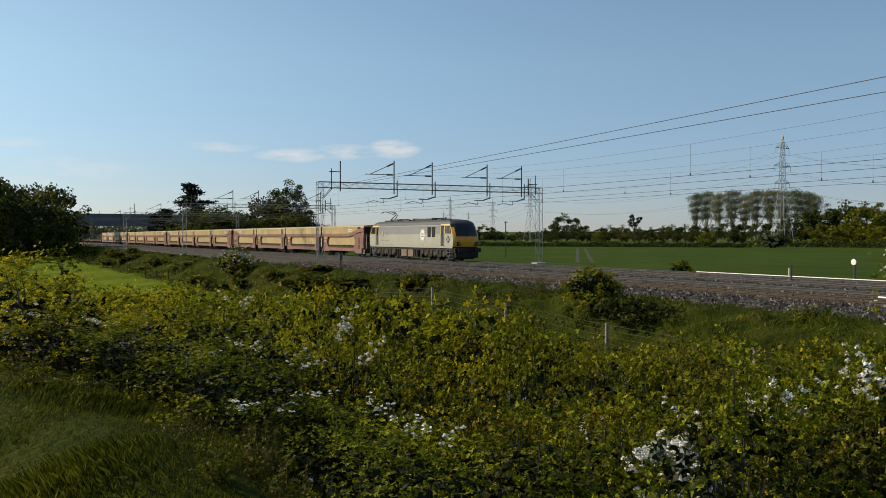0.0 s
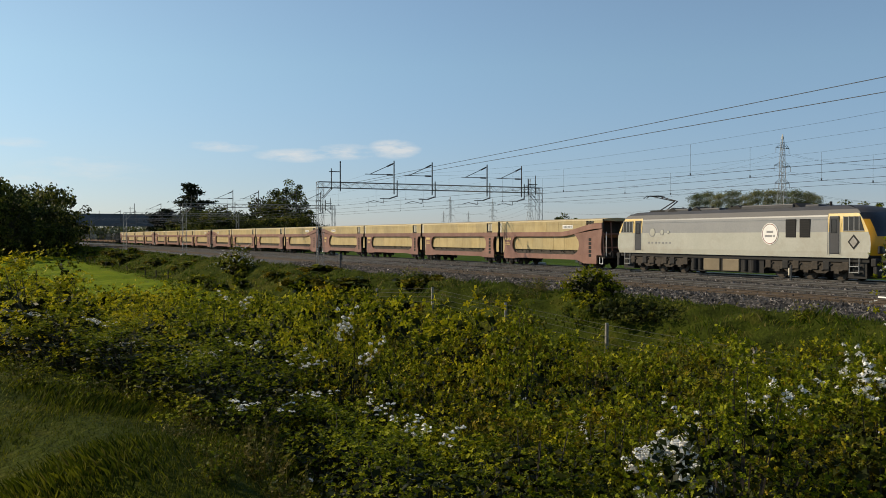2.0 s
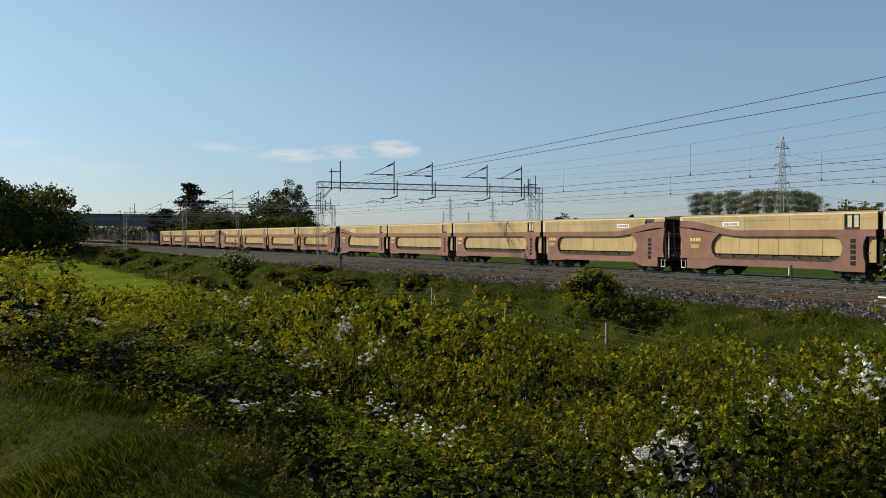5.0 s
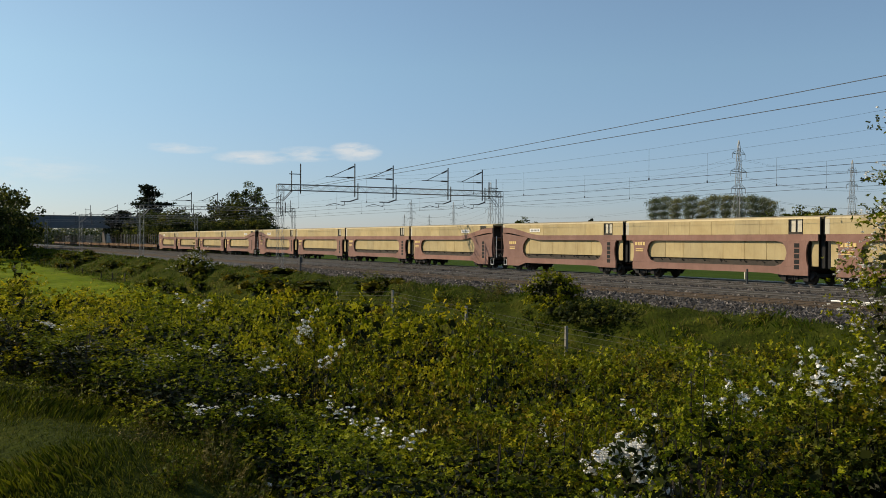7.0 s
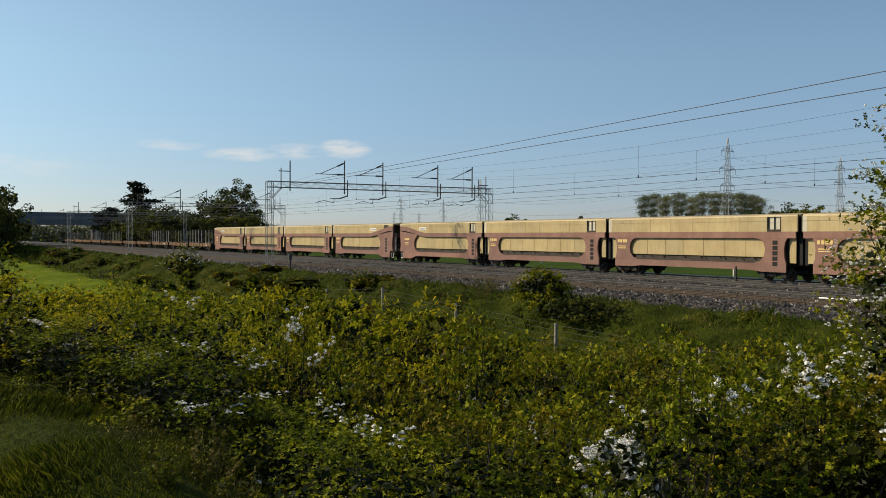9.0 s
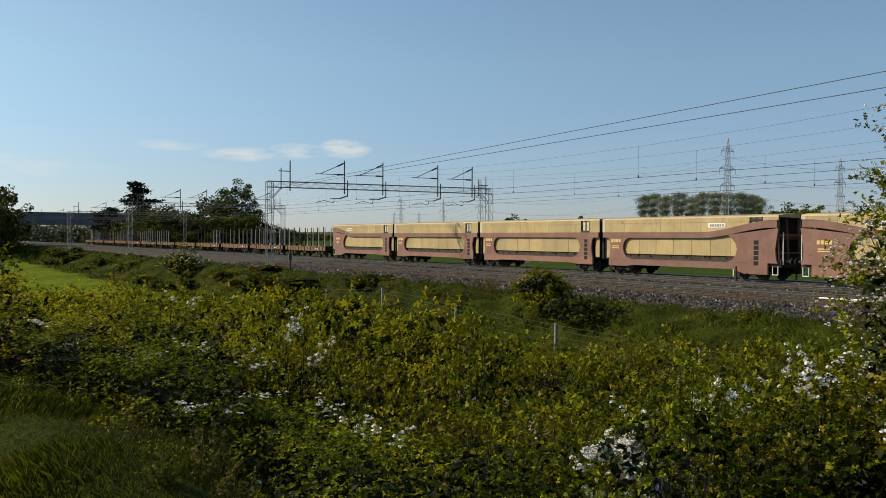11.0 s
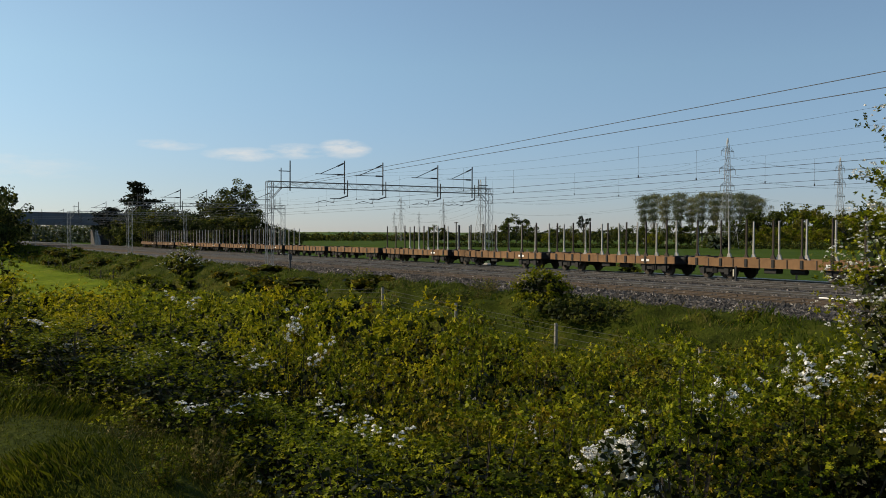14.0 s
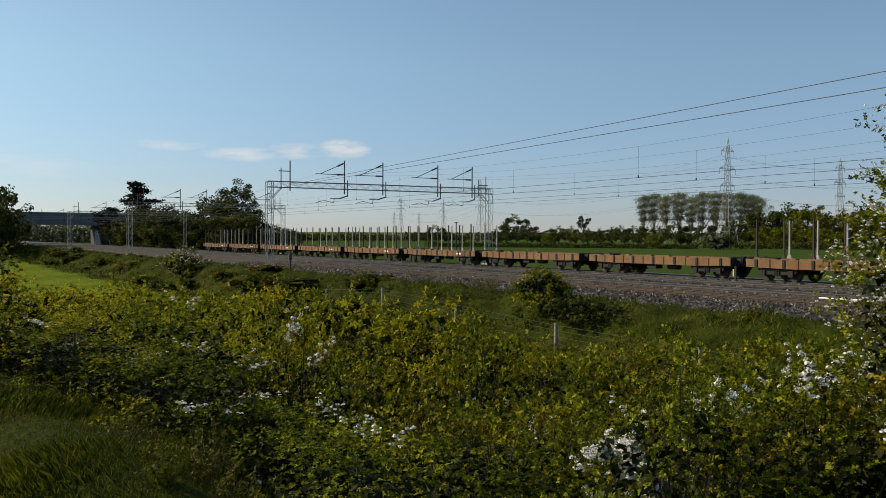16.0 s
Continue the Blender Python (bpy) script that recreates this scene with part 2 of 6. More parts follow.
M["tramline"] = surface("trodden_soil", (0.012, 0.018, 0.006), (0.03, 0.035, 0.012), 1.0, 0.95, coords="Object")
M["needle"] = leafy("conifer_needles", [(0.0, (0.006, 0.012, 0.007)), (0.6, (0.013, 0.022, 0.011)), (1.0, (0.03, 0.04, 0.015))], 0.1)
M["blossom"] = surface("white_blossom", (0.70, 0.69, 0.65), (0.85, 0.84, 0.80), 9.0, 0.8, bump=0, island=0.15)
M["grass"] = leafy("grass_blades", [(0.0, (0.011, 0.025, 0.002)), (0.5, (0.038, 0.072, 0.005)), (0.85, (0.09, 0.128, 0.009)), (1.0, (0.17, 0.145, 0.035))], 0.3)
M["near_grass"] = leafy("near_slope_grass", [(0.0, (0.01119, 0.02132, 0.00246)), (0.4, (0.05597, 0.0738, 0.00492)), (0.85, (0.14, 0.1476, 0.00984)), (1.0, (0.1199, 0.1066, 0.0328))], 0.2)
M["drygrass"] = leafy("dry_grass_blades", [(0.0, (0.07, 0.065, 0.02)), (0.5, (0.14, 0.12, 0.035)), (1.0, (0.30, 0.24, 0.10))], 0.3)


def ground_material():
    m, n, l, p = nodes_of("ground_grass_and_crops")
    pos = n.new("ShaderNodeNewGeometry").outputs["Position"]
    sep = n.new("ShaderNodeSeparateXYZ")
    l.new(pos, sep.inputs[0])

    def step(sock, a, b):
        r = n.new("ShaderNodeMapRange")
        r.inputs[1].default_value, r.inputs[2].default_value = a, b
        l.new(sock, r.inputs[0])
        return r.outputs[0]
    coarse, mid, fine = noise_tex(n, l, pos, 0.05, 5), noise_tex(n, l, pos, 0.6, 5), noise_tex(n, l, pos, 9, 4)
    # bank colour is lowered all over so the thicket gaps look shaded
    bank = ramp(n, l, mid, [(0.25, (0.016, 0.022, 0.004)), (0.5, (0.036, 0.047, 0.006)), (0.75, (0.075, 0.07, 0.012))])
    meadow = ramp(n, l, mixc(n, l, 0.55, coarse, mid), [(0.33, (0.07, 0.11, 0.006)), (0.5, (0.12, 0.165, 0.008)), (0.67, (0.18, 0.21, 0.012))])
    crop = ramp(n, l, coarse, [(0.3, (0.036, 0.066, 0.009)), (0.7, (0.055, 0.09, 0.012))])
    rowmap = n.new("ShaderNodeMapping")
    rowmap.inputs["Rotation"].default_value = (0, 0, radians(35))
    rowmap.inputs["Scale"].default_value = (0.06, 1.1, 1.0)
    l.new(pos, rowmap.inputs["Vector"])
    crop = mixc(n, l, 1.0, crop, ramp(n, l, noise_tex(n, l, rowmap.outputs[0], 1.0, 4, 0.7), [(0.35, (0.68, 0.72, 0.7)), (0.65, (1.28, 1.2, 1.2))]), "MULTIPLY")
    far = ramp(n, l, noise_tex(n, l, pos, 0.006, 2, 0.4), [(0.42, (0.05, 0.10, 0.03)), (0.5, (0.12, 0.15, 0.05)), (0.58, (0.06, 0.09, 0.03))])
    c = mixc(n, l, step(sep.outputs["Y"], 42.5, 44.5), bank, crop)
    c = mixc(n, l, step(sep.outputs["Y"], 400, 500), c, far)
    wig = n.new("ShaderNodeMath")
    wig.operation = "MULTIPLY_ADD"
    wig.inputs[1].default_value = 6.0
    l.new(mid, wig.inputs[0])
    l.new(sep.outputs["Y"], wig.inputs[2])
    flat = n.new("ShaderNodeMath")
    flat.operation = "MULTIPLY"
    l.new(step(wig.outputs[0], 21.5, 19.0), flat.inputs[0])
    l.new(step(sep.outputs["X"], -58, -75), flat.inputs[1])
    c = mixc(n, l, flat.outputs[0], c, meadow)
    c = mixc(n, l, 0.6, c, ramp(n, l, fine, [(0.3, (0.55, 0.55, 0.55)), (0.7, (1.35, 1.3, 1.2))]), "MULTIPLY")
    l.new(c, p.inputs["Base Color"])
    p.inputs["Roughness"].default_value = 0.95
    p.inputs["Specular IOR Level"].default_value = 0.03
    bumped(n, l, p, fine, 0.7, 0.12)
    return m


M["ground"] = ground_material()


def ballast_material():
    m, n, l, p = nodes_of("granite_ballast")
    pos = n.new("ShaderNodeNewGeometry").outputs["Position"]
    cells = n.new("ShaderNodeTexVoronoi")
    cells.inputs["Scale"].default_value = 8.0
    l.new(pos, cells.inputs["Vector"])
    grey = n.new("ShaderNodeSeparateColor")
    l.new(cells.outputs["Color"], grey.inputs[0])
    c = ramp(n, l, grey.outputs[0], [(0.0, (0.010, 0.010, 0.010)), (0.4, (0.045, 0.044, 0.044)), (0.75, (0.15, 0.146, 0.144)), (1.0, (0.42, 0.41, 0.40))])
    c = mixc(n, l, 1.0, c, ramp(n, l, noise_tex(n, l, pos, 0.5, 5), [(0.3, (0.78, 0.75, 0.72)), (0.7, (1.1, 1.1, 1.12))]), "MULTIPLY")
    c = mixc(n, l, 1.0, c, (0.74, 0.70, 0.67), "MULTIPLY")
    g = n.new("ShaderNodeNewGeometry").outputs["Random Per Island"]
    c = mixc(n, l, 1.0, c, ramp(n, l, g, [(0.0, (0.25, 0.25, 0.25)), (0.6, (0.75, 0.73, 0.7)), (1.0, (1.5, 1.45, 1.38))]), "MULTIPLY")
    l.new(c, p.inputs["Base Color"])
    p.inputs["Roughness"].default_value = 0.9
    bumped(n, l, p, cells.outputs["Distance"], 1.0, 0.06)
    return m


M["ballast"] = ballast_material()


# ---- mesh helpers ----
def link_mesh(name, bm, mat, parent=None, label="", smooth=False):
    me = bpy.data.meshes.new(name)
    bm.to_mesh(me)
    bm.free()
    for x in (mat if isinstance(mat, (list, tuple)) else (mat,)):
        me.materials.append(M[x])
    if smooth:
        me.polygons.foreach_set("use_smooth", [True] * len(me.polygons))
    ob = new(name, me)
    if parent:
        ob.parent = parent
    if label:
        tagged(ob, label)
    return ob


def part(name, bm, material, parent, label="", smooth=False):
    return link_mesh(name, bm, material, parent, label, smooth)


def shared(name, me, parent, at=None):
    ob = new(name, me)
    ob.parent = parent
    if at is not None:
        ob.matrix_basis = at
    return ob


def box(bm, x0, x1, y0, y1, z0, z1, bevel=0.0, index=0):
    r = bmesh.ops.create_cube(bm, size=1.0)
    vs = r["verts"]
    for v in vs:
        v.co = Vector(((x0 + x1) / 2 + v.co.x * (x1 - x0), (y0 + y1) / 2 + v.co.y * (y1 - y0), (z0 + z1) / 2 + v.co.z * (z1 - z0)))
    faces = {f for v in vs for f in v.link_faces}
    for f in faces:
        f.material_index = index
    if bevel:
        bmesh.ops.bevel(bm, geom=list({e for v in vs for e in v.link_edges}), offset=bevel, segments=2, affect="EDGES", profile=0.5)
    return bm


def rod(bm, a, b, r, sides=6, r2=None):
    a, b = Vector(a), Vector(b)
    d = b - a
    q = d.to_track_quat("Z", "Y").to_matrix().to_4x4()
    bmesh.ops.create_cone(bm, cap_ends=True, segments=sides, radius1=r, radius2=r if r2 is None else r2, depth=d.length,
                          matrix=Matrix.Translation((a + b) / 2) @ q)
    return bm


def tube(bm, pts, r, sides=4):
    """One unbroken tube through the points, which run mainly along x or y."""
    rings = []
    for p in pts:
        rings.append([bm.verts.new((p[0] + (r * math.cos(q) if abs(pts[-1][0] - pts[0][0]) < abs(pts[-1][1] - pts[0][1]) else 0), p[1] + (0 if abs(pts[-1][0] - pts[0][0]) < abs(pts[-1][1] - pts[0][1]) else r * math.cos(q)), p[2] + r * math.sin(q))) for q in (2 * math.pi * k / sides for k in range(sides))])
    for a, b in zip(rings, rings[1:]):
        for k in range(sides):
            bm.faces.new((a[k], a[(k + 1) % sides], b[(k + 1) % sides], b[k]))
    return bm


def disc(bm, c, axis, r, depth, sides=20):
    c, axis = Vector(c), Vector(axis).normalized()
    return rod(bm, c - axis * depth / 2, c + axis * depth / 2, r, sides)


def prism(bm, outline, y0, y1, axis="y"):
    """A closed outline extruded from y0 to y1."""
    def put(a, b, c):
        return (a, c, b) if axis == "y" else (c, a, b)
    lo = [bm.verts.new(put(a, b, y0)) for a, b in outline]
    hi = [bm.verts.new(put(a, b, y1)) for a, b in outline]
    k = len(outline)
    bm.faces.new(lo)
    bm.faces.new(list(reversed(hi)))
    for i in range(k):
        bm.faces.new((lo[i], hi[i], hi[(i + 1) % k], lo[(i + 1) % k]))
    bmesh.ops.recalc_face_normals(bm, faces=bm.faces)
    return bm


def B():
    return bmesh.new()


def empty(name, at=(0, 0, 0), label="", category="", group="", kind=""):
    ob = new(name)
    ob.empty_display_size = 0.5
    ob.location = at
    return tagged(ob, label, category, group, kind)


def raw_mesh(name, verts, faces, mats):
    me = bpy.data.meshes.new(name)
    me.from_pydata(verts, [], faces)
    for x in mats:
        me.materials.append(M[x])
    return me


def quads_mesh(name, v, mats, index=None):
    """v: an array of shape (n, 4, 3); n loose quads."""
    k = len(v)
    me = bpy.data.meshes.new(name)
    me.vertices.add(k * 4)
    me.vertices.foreach_set("co", v.reshape(-1).astype(np.float32))
    me.loops.add(k * 4)
    me.loops.foreach_set("vertex_index", np.arange(k * 4, dtype=np.int32))
    me.polygons.add(k)
    me.polygons.foreach_set("loop_start", np.arange(0, k * 4, 4, dtype=np.int32))
    me.polygons.foreach_set("loop_total", np.full(k, 4, dtype=np.int32))
    if index is not None:
        me.polygons.foreach_set("material_index", index.astype(np.int32))
    for x in mats:
        me.materials.append(M[x])
    me.update(calc_edges=True)
    me.validate()
    return me


def leaf_quads(rng, centres, size, up=0.35):
    """A diamond leaf at each centre, turned at random, partly facing up."""
    k = len(centres)
    nrm = rng.normal(size=(k, 3))
    nrm[:, 2] = np.abs(nrm[:, 2]) + up
    nrm /= np.linalg.norm(nrm, axis=1, keepdims=True)
    t = np.cross(nrm, rng.normal(size=(k, 3)))
    t /= np.linalg.norm(t, axis=1, keepdims=True) + 1e-9
    b = np.cross(nrm, t)
    s = size * rng.uniform(0.6, 1.4, (k, 1))
    lift = nrm * s * 0.18
    return np.stack([centres - t * s * 0.62, centres - b * s * 0.40 + lift, centres + t * s * 0.62, centres + b * s * 0.40 + lift], 1)


def smooth_step(a, b, x):
    t = np.clip((x - a) / (b - a), 0, 1)
    return t * t * (3 - 2 * t)


# ---- ground ----
TRACKS = (28.6, 32.2, 36.9, 40.6)


def lay(x, y):
    """Height of the ground at x, y (arrays)."""
    x, y = np.asarray(x, float), np.asarray(y, float)
    r = np.hypot(x, y)
    side = np.arctan2(y, -x)
    deg = np.degrees(side)
    brow = np.interp(deg, [0, 5, 8.5, 13, 19, 26], [8, 8, 7, 4, 3.2, 3.2])
    foot = np.interp(deg, [0, 5, 8.5, 13, 19, 26], [48, 48, 42, 38, 22, 15])
    low = -2.75 + 3.3 * (1 - smooth_step(brow, foot, r))
    low = low + 0.5 * smooth_step(40, 90, -x)
    bank = -3.3 + 3.0 * smooth_step(15.5, 24.0, y + 0.5 * np.sin(x * 0.11) + 0.3 * np.sin(x * 0.31))
    near = np.maximum(low, bank)
    formation = -0.42
    z = np.where(y < 25.2, near, formation)
    z = np.where((y >= 24.0) & (y < 25.6), np.minimum(near, -0.3) + (formation + 0.3) * smooth_step(24.4, 25.4, y), z)
    field = -1.15 + 0.0 * x
    z = np.where(y > 42.6, formation + (field - formation) * smooth_step(42.6, 45.5, y), z)
    z = z + 1.5 * smooth_step(300, 600, y) + 14 * smooth_step(500, 2500, r) * smooth_step(200, 900, y)
    wob = 0.10 * np.sin(x * 0.9 + 1.3 * y) + 0.08 * np.sin(2.1 * y - 0.7 * x) + 0.12 * np.sin(0.35 * x + 0.2 * y)
    tussock = 0.22 * np.sin(x * 2.3 + 1.7 * np.sin(y * 1.1)) * np.sin(y * 2.9 + 1.3 * np.sin(x * 0.7)) + 0.10 * np.sin(x * 4.9 + 2.0 * y) * np.sin(y * 4.1 - x)
    z = z + tussock * smooth_step(16, 18, y) * (1 - smooth_step(23.6, 24.6, y)) * (x > -200)
    return z + wob * (y < 24) * smooth_step(2.0, 5.0, r) * 0.8


def build_ground():
    def line(parts):
        out = []
        for a, b, s in parts:
            out += list(np.arange(a, b, s))
        return np.array(out)
    xs = line([(-4500, -1000, 350), (-1000, -400, 60), (-400, -140, 4), (-140, -70, 0.8), (-70, -4, 0.42), (-4, 40, 1.2), (40, 120, 5), (120, 600, 60), (600, 4501, 390)])
    ys = line([(-4500, -600, 390), (-600, -60, 45), (-60, -8, 4), (-8, 15, 0.75), (15, 25.8, 0.4), (25.8, 48, 0.75), (48, 120, 4), (120, 700, 20), (700, 4501, 190)])
    gx, gy = np.meshgrid(xs, ys, indexing="ij")
    z = lay(gx, gy)
    v = np.stack([gx, gy, z], -1).reshape(-1, 3)
    ny = len(ys)
    i, j = np.meshgrid(np.arange(len(xs) - 1), np.arange(ny - 1), indexing="ij")
    a = (i * ny + j).ravel()
    f = np.stack([a, a + ny, a + ny + 1, a + 1], 1)
    me = bpy.data.meshes.new("ground")
    me.vertices.add(len(v))
    me.vertices.foreach_set("co", v.ravel().astype(np.float32))
    me.loops.add(len(f) * 4)
    me.loops.foreach_set("vertex_index", f.ravel().astype(np.int32))
    me.polygons.add(len(f))
    me.polygons.foreach_set("loop_start", np.arange(0, len(f) * 4, 4, dtype=np.int32))
    me.polygons.foreach_set("loop_total", np.full(len(f), 4, dtype=np.int32))
    me.polygons.foreach_set("use_smooth", np.ones(len(f), dtype=bool))
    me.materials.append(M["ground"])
    me.update(calc_edges=True)
    return tagged(new("ground", me), "uneven grassy ground, meadow and green crop field", "ground", kind="structure")


build_ground()


# ---- railway ----
X_FAR, X_NEAR = -700.0, 140.0


def build_track():
    bed = empty("ballast_bed", label="grey brown granite ballast bed of four tracks", category="ballast", kind="structure")
    bm = B()
    prof = [(25.1, -0.75), (25.3, -0.42), (26.6, -0.13), (42.2, -0.13), (43.2, -0.6), (43.2, -1.3), (25.1, -1.3)]
    prism(bm, prof, X_FAR, X_NEAR, "x")
    part("ballast_top", bm, "ballast", bed)
    rng = np.random.default_rng(5)
    # loose stones on the shoulder and between the tracks
    k = 34000
    u = rng.random(k) ** 1.25
    x = -8 - 75 * u
    y = np.where(rng.random(k) < 0.42, rng.uniform(25.0, 28.0, k), rng.uniform(28.0, 42.0, k))
    zt = np.interp(y, [25.0, 25.3, 26.6, 42], [-0.6, -0.42, -0.13, -0.13])
    s = rng.uniform(0.03, 0.085, (k, 1, 1)) * (1 + 0.006 * np.abs(x))[:, None, None]
    octa = np.array([(1, 0, -0.3), (0, 1, -0.3), (-1, 0, -0.3), (0, -1, -0.3), (0, 0, 0.8)], float)
    pts = octa[None] * s * rng.uniform(0.6, 1.3, (k, 5, 1))
    pts = pts + rng.normal(size=(k, 5, 3)) * s * 0.25 + np.stack([x, y, zt + 0.01], 1)[:, None]
    tri = np.array([(0, 1, 4), (1, 2, 4), (2, 3, 4), (3, 0, 4)])
    f = (tri[None] + 5 * np.arange(k)[:, None, None]).reshape(-1, 3)
    me = bpy.data.meshes.new("ballast_stones")
    me.vertices.add(k * 5)
    me.vertices.foreach_set("co", pts.ravel().astype(np.float32))
    me.loops.add(len(f) * 3)
    me.loops.foreach_set("vertex_index", f.ravel().astype(np.int32))
    me.polygons.add(len(f))
    me.polygons.foreach_set("loop_start", np.arange(0, len(f) * 3, 3, dtype=np.int32))
    me.polygons.foreach_set("loop_total", np.full(len(f), 3, dtype=np.int32))
    me.materials.append(M["ballast"])
    me.update(calc_edges=True)
    tagged(shared("ballast_stones", me, bed), kind="stuff")
    prof_rail = [(-0.07, -0.155), (0.07, -0.155), (0.07, -0.135), (0.012, -0.12), (0.012, -0.04), (0.036, -0.03), (0.036, 0.0), (-0.036, 0.0), (-0.036, -0.03), (-0.012, -0.04), (-0.012, -0.12), (-0.07, -0.135)]
    for ty in TRACKS:
        tr = empty("railway_track", (0, ty, 0), "steel rails on concrete sleepers set in grey ballast", "railway track", "running lines", "structure")
        for side in (-0.7535, 0.7535):
            bm = B()
            prism(bm, [(a + side, b) for a, b in prof_rail], X_FAR, X_NEAR, "x")
            for fc in bm.faces:
                if fc.calc_center_median().z > -0.022:
                    fc.material_index = 1
            part("rail", bm, ("rail", "rail") if ty < 30 else ("rail_grey", "rail_top"), tr, "brown rusted rail" if ty < 30 else "grey rail with a bright worn head")
        vs, fs = [], []
        for i, sx in enumerate(np.arange(-150, 10, 0.65)):
            o = len(vs)
            vs += [(sx + a, b, c) for a, b, c in ((-0.13, -1.25, -0.2), (0.13, -1.25, -0.2), (0.13, 1.25, -0.2), (-0.13, 1.25, -0.2), (-0.1, -1.24, -0.122), (0.1, -1.24, -0.122), (0.1, 1.24, -0.122), (-0.1, 1.24, -0.122))]
            fs += [tuple(o + q for q in f4) for f4 in ((4, 5, 6, 7), (0, 1, 5, 4), (1, 2, 6, 5), (2, 3, 7, 6), (3, 0, 4, 7))]
        tagged(shared("sleepers", raw_mesh("sleepers", vs, fs, ["sleeper"]), tr), kind="stuff")


build_track()

PORTALS = (-9.0, -70.0, -123.0, -176.0, -229.0)


def lattice_leg(bm, x, y, z0, z1, w=0.24, steps=9, r=0.022):
    for dx in (-w, w):
        for dy in (-w, w):
            rod(bm, (x + dx, y + dy, z0), (x + dx, y + dy, z1), r, 4)
    dz = (z1 - z0) / steps
    for i in range(steps):
        a, b = z0 + i * dz, z0 + (i + 1) * dz
        s = 1 if i % 2 else -1
        for dy in (-w, w):
            rod(bm, (x - s * w, y + dy, a), (x + s * w, y + dy, b), r * 0.55, 4)
        for dx in (-w, w):
            rod(bm, (x + dx, y - s * w, a), (x + dx, y + s * w, b), r * 0.55, 4)


def build_portal(detail=True):
    """A gantry over four tracks, its base at x = 0."""
    g = empty("overhead_line_gantry", label="galvanised lattice steel gantry spanning four railway tracks", category="gantry", group="overhead line gantries")
    for y in (24.6, 45.2):
        bm = B()
        lattice_leg(bm, 0, y, -1.2, 6.63)
        part("lattice_mast", bm, "galv", g)
        bm = B()
        box(bm, -0.5, 0.5, y - 0.5, y + 0.5, -1.3, -0.05, 0.04)
        part("foundation", bm, "concrete", g, "concrete foundation block")
    bm = B()
    for dx in (-0.22, 0.22):
        for z in (6.17, 6.63):
            rod(bm, (dx, 24.4, z), (dx, 45.4, z), 0.032, 4)
        n = 42
        for i in range(n):
            a, b = 24.6 + 20.6 * i / n, 24.6 + 20.6 * (i + 1) / n
            zz = (6.17, 6.63) if i % 2 else (6.63, 6.17)
            rod(bm, (dx, a, zz[0]), (dx, b, zz[1]), 0.014, 4)
    for i in range(22):
        a = 24.6 + 20.6 * i / 21
        for z in (6.17, 6.63):
            rod(bm, (-0.22, a, z), (0.22, a, z), 0.014, 4)
    part("lattice_boom", bm, "galv", g)
    for y, s in ((24.6, 1), (45.2, -1)):
        bm = B()
        for dx in (-0.22, 0.22):
            rod(bm, (dx, y + s * 0.2, 5.3), (dx, y + s * 1.0, 6.17), 0.028, 4)
        part("knee_brace", bm, "galv", g)
    for y, ty in zip((30.9, 34.4, 39.7, 43.2), TRACKS):
        bm = B()
        rod(bm, (0.28, y, 5.75), (0.28, y, 8.5), 0.052, 8)
        rod(bm, (0.28, y + 0.28, 5.55), (0.28, y + 0.28, 6.9), 0.045, 8)
        part("drop_tube", bm, "dark_steel", g, "dark steel drop tube")
        bm = B()
        rod(bm, (0.28, y, 8.3), (0.28, y - 2.1, 7.36), 0.028, 6)
        rod(bm, (0.28, y, 7.34), (0.28, y - 2.55, 7.34), 0.028, 6)
        rod(bm, (0.28, y - 0.12, 8.25), (0.28, y - 0.6, 8.03), 0.065, 8)
        rod(bm, (0.28, y - 0.12, 7.34), (0.28, y - 0.65, 7.34), 0.065, 8)
        part("cantilever_arm", bm, "dark_steel", g, "cantilever arm with ribbed insulators")
        bm = B()
        rod(bm, (0.28, y + 0.28, 5.62), (0.28, y - 0.45, 5.38), 0.05, 6)
        rod(bm, (0.28, y - 0.45, 5.38), (0.28, y - 1.25, 5.38), 0.03, 6)
        rod(bm, (0.28, y - 0.9, 5.38), (0.28, y - 0.95, 5.02), 0.025, 6)
        rod(bm, (0.28, y - 0.95, 5.02), (0.28, y - 1.8, 5.2), 0.022, 6)
        rod(bm, (0.28, y - 1.8, 5.2), (0.28, y - 2.5, 5.02), 0.022, 6)
        part("registration_arm", bm, "dark_steel", g, "bent registration arm")
    for y, s in ((26.2, -1), (43.9, 1)):
        bm = B()
        rod(bm, (0.28, y, 5.9), (0.28, y, 8.3 if s < 0 else 7.4), 0.05, 8)
        part("feeder_post", bm, "dark_steel", g)
        bm = B()
        rod(bm, (0.28, y, 7.45 if s < 0 else 6.9), (0.28, y + s * 0.95, 7.45 if s < 0 else 6.9), 0.035, 6)
        rod(bm, (0.28, y + s * 0.75, 6.0), (0.28, y + s * 0.75, 7.7), 0.04, 6)
        part("feeder_arm", bm, "dark_steel", g, "short arm with insulators")
    return g


first_portal = build_portal()
first_portal.location = (PORTALS[0], 0, 0)
for px in PORTALS[1:]:
    copy_thing(first_portal, Matrix.Translation((px, 0, 0)))


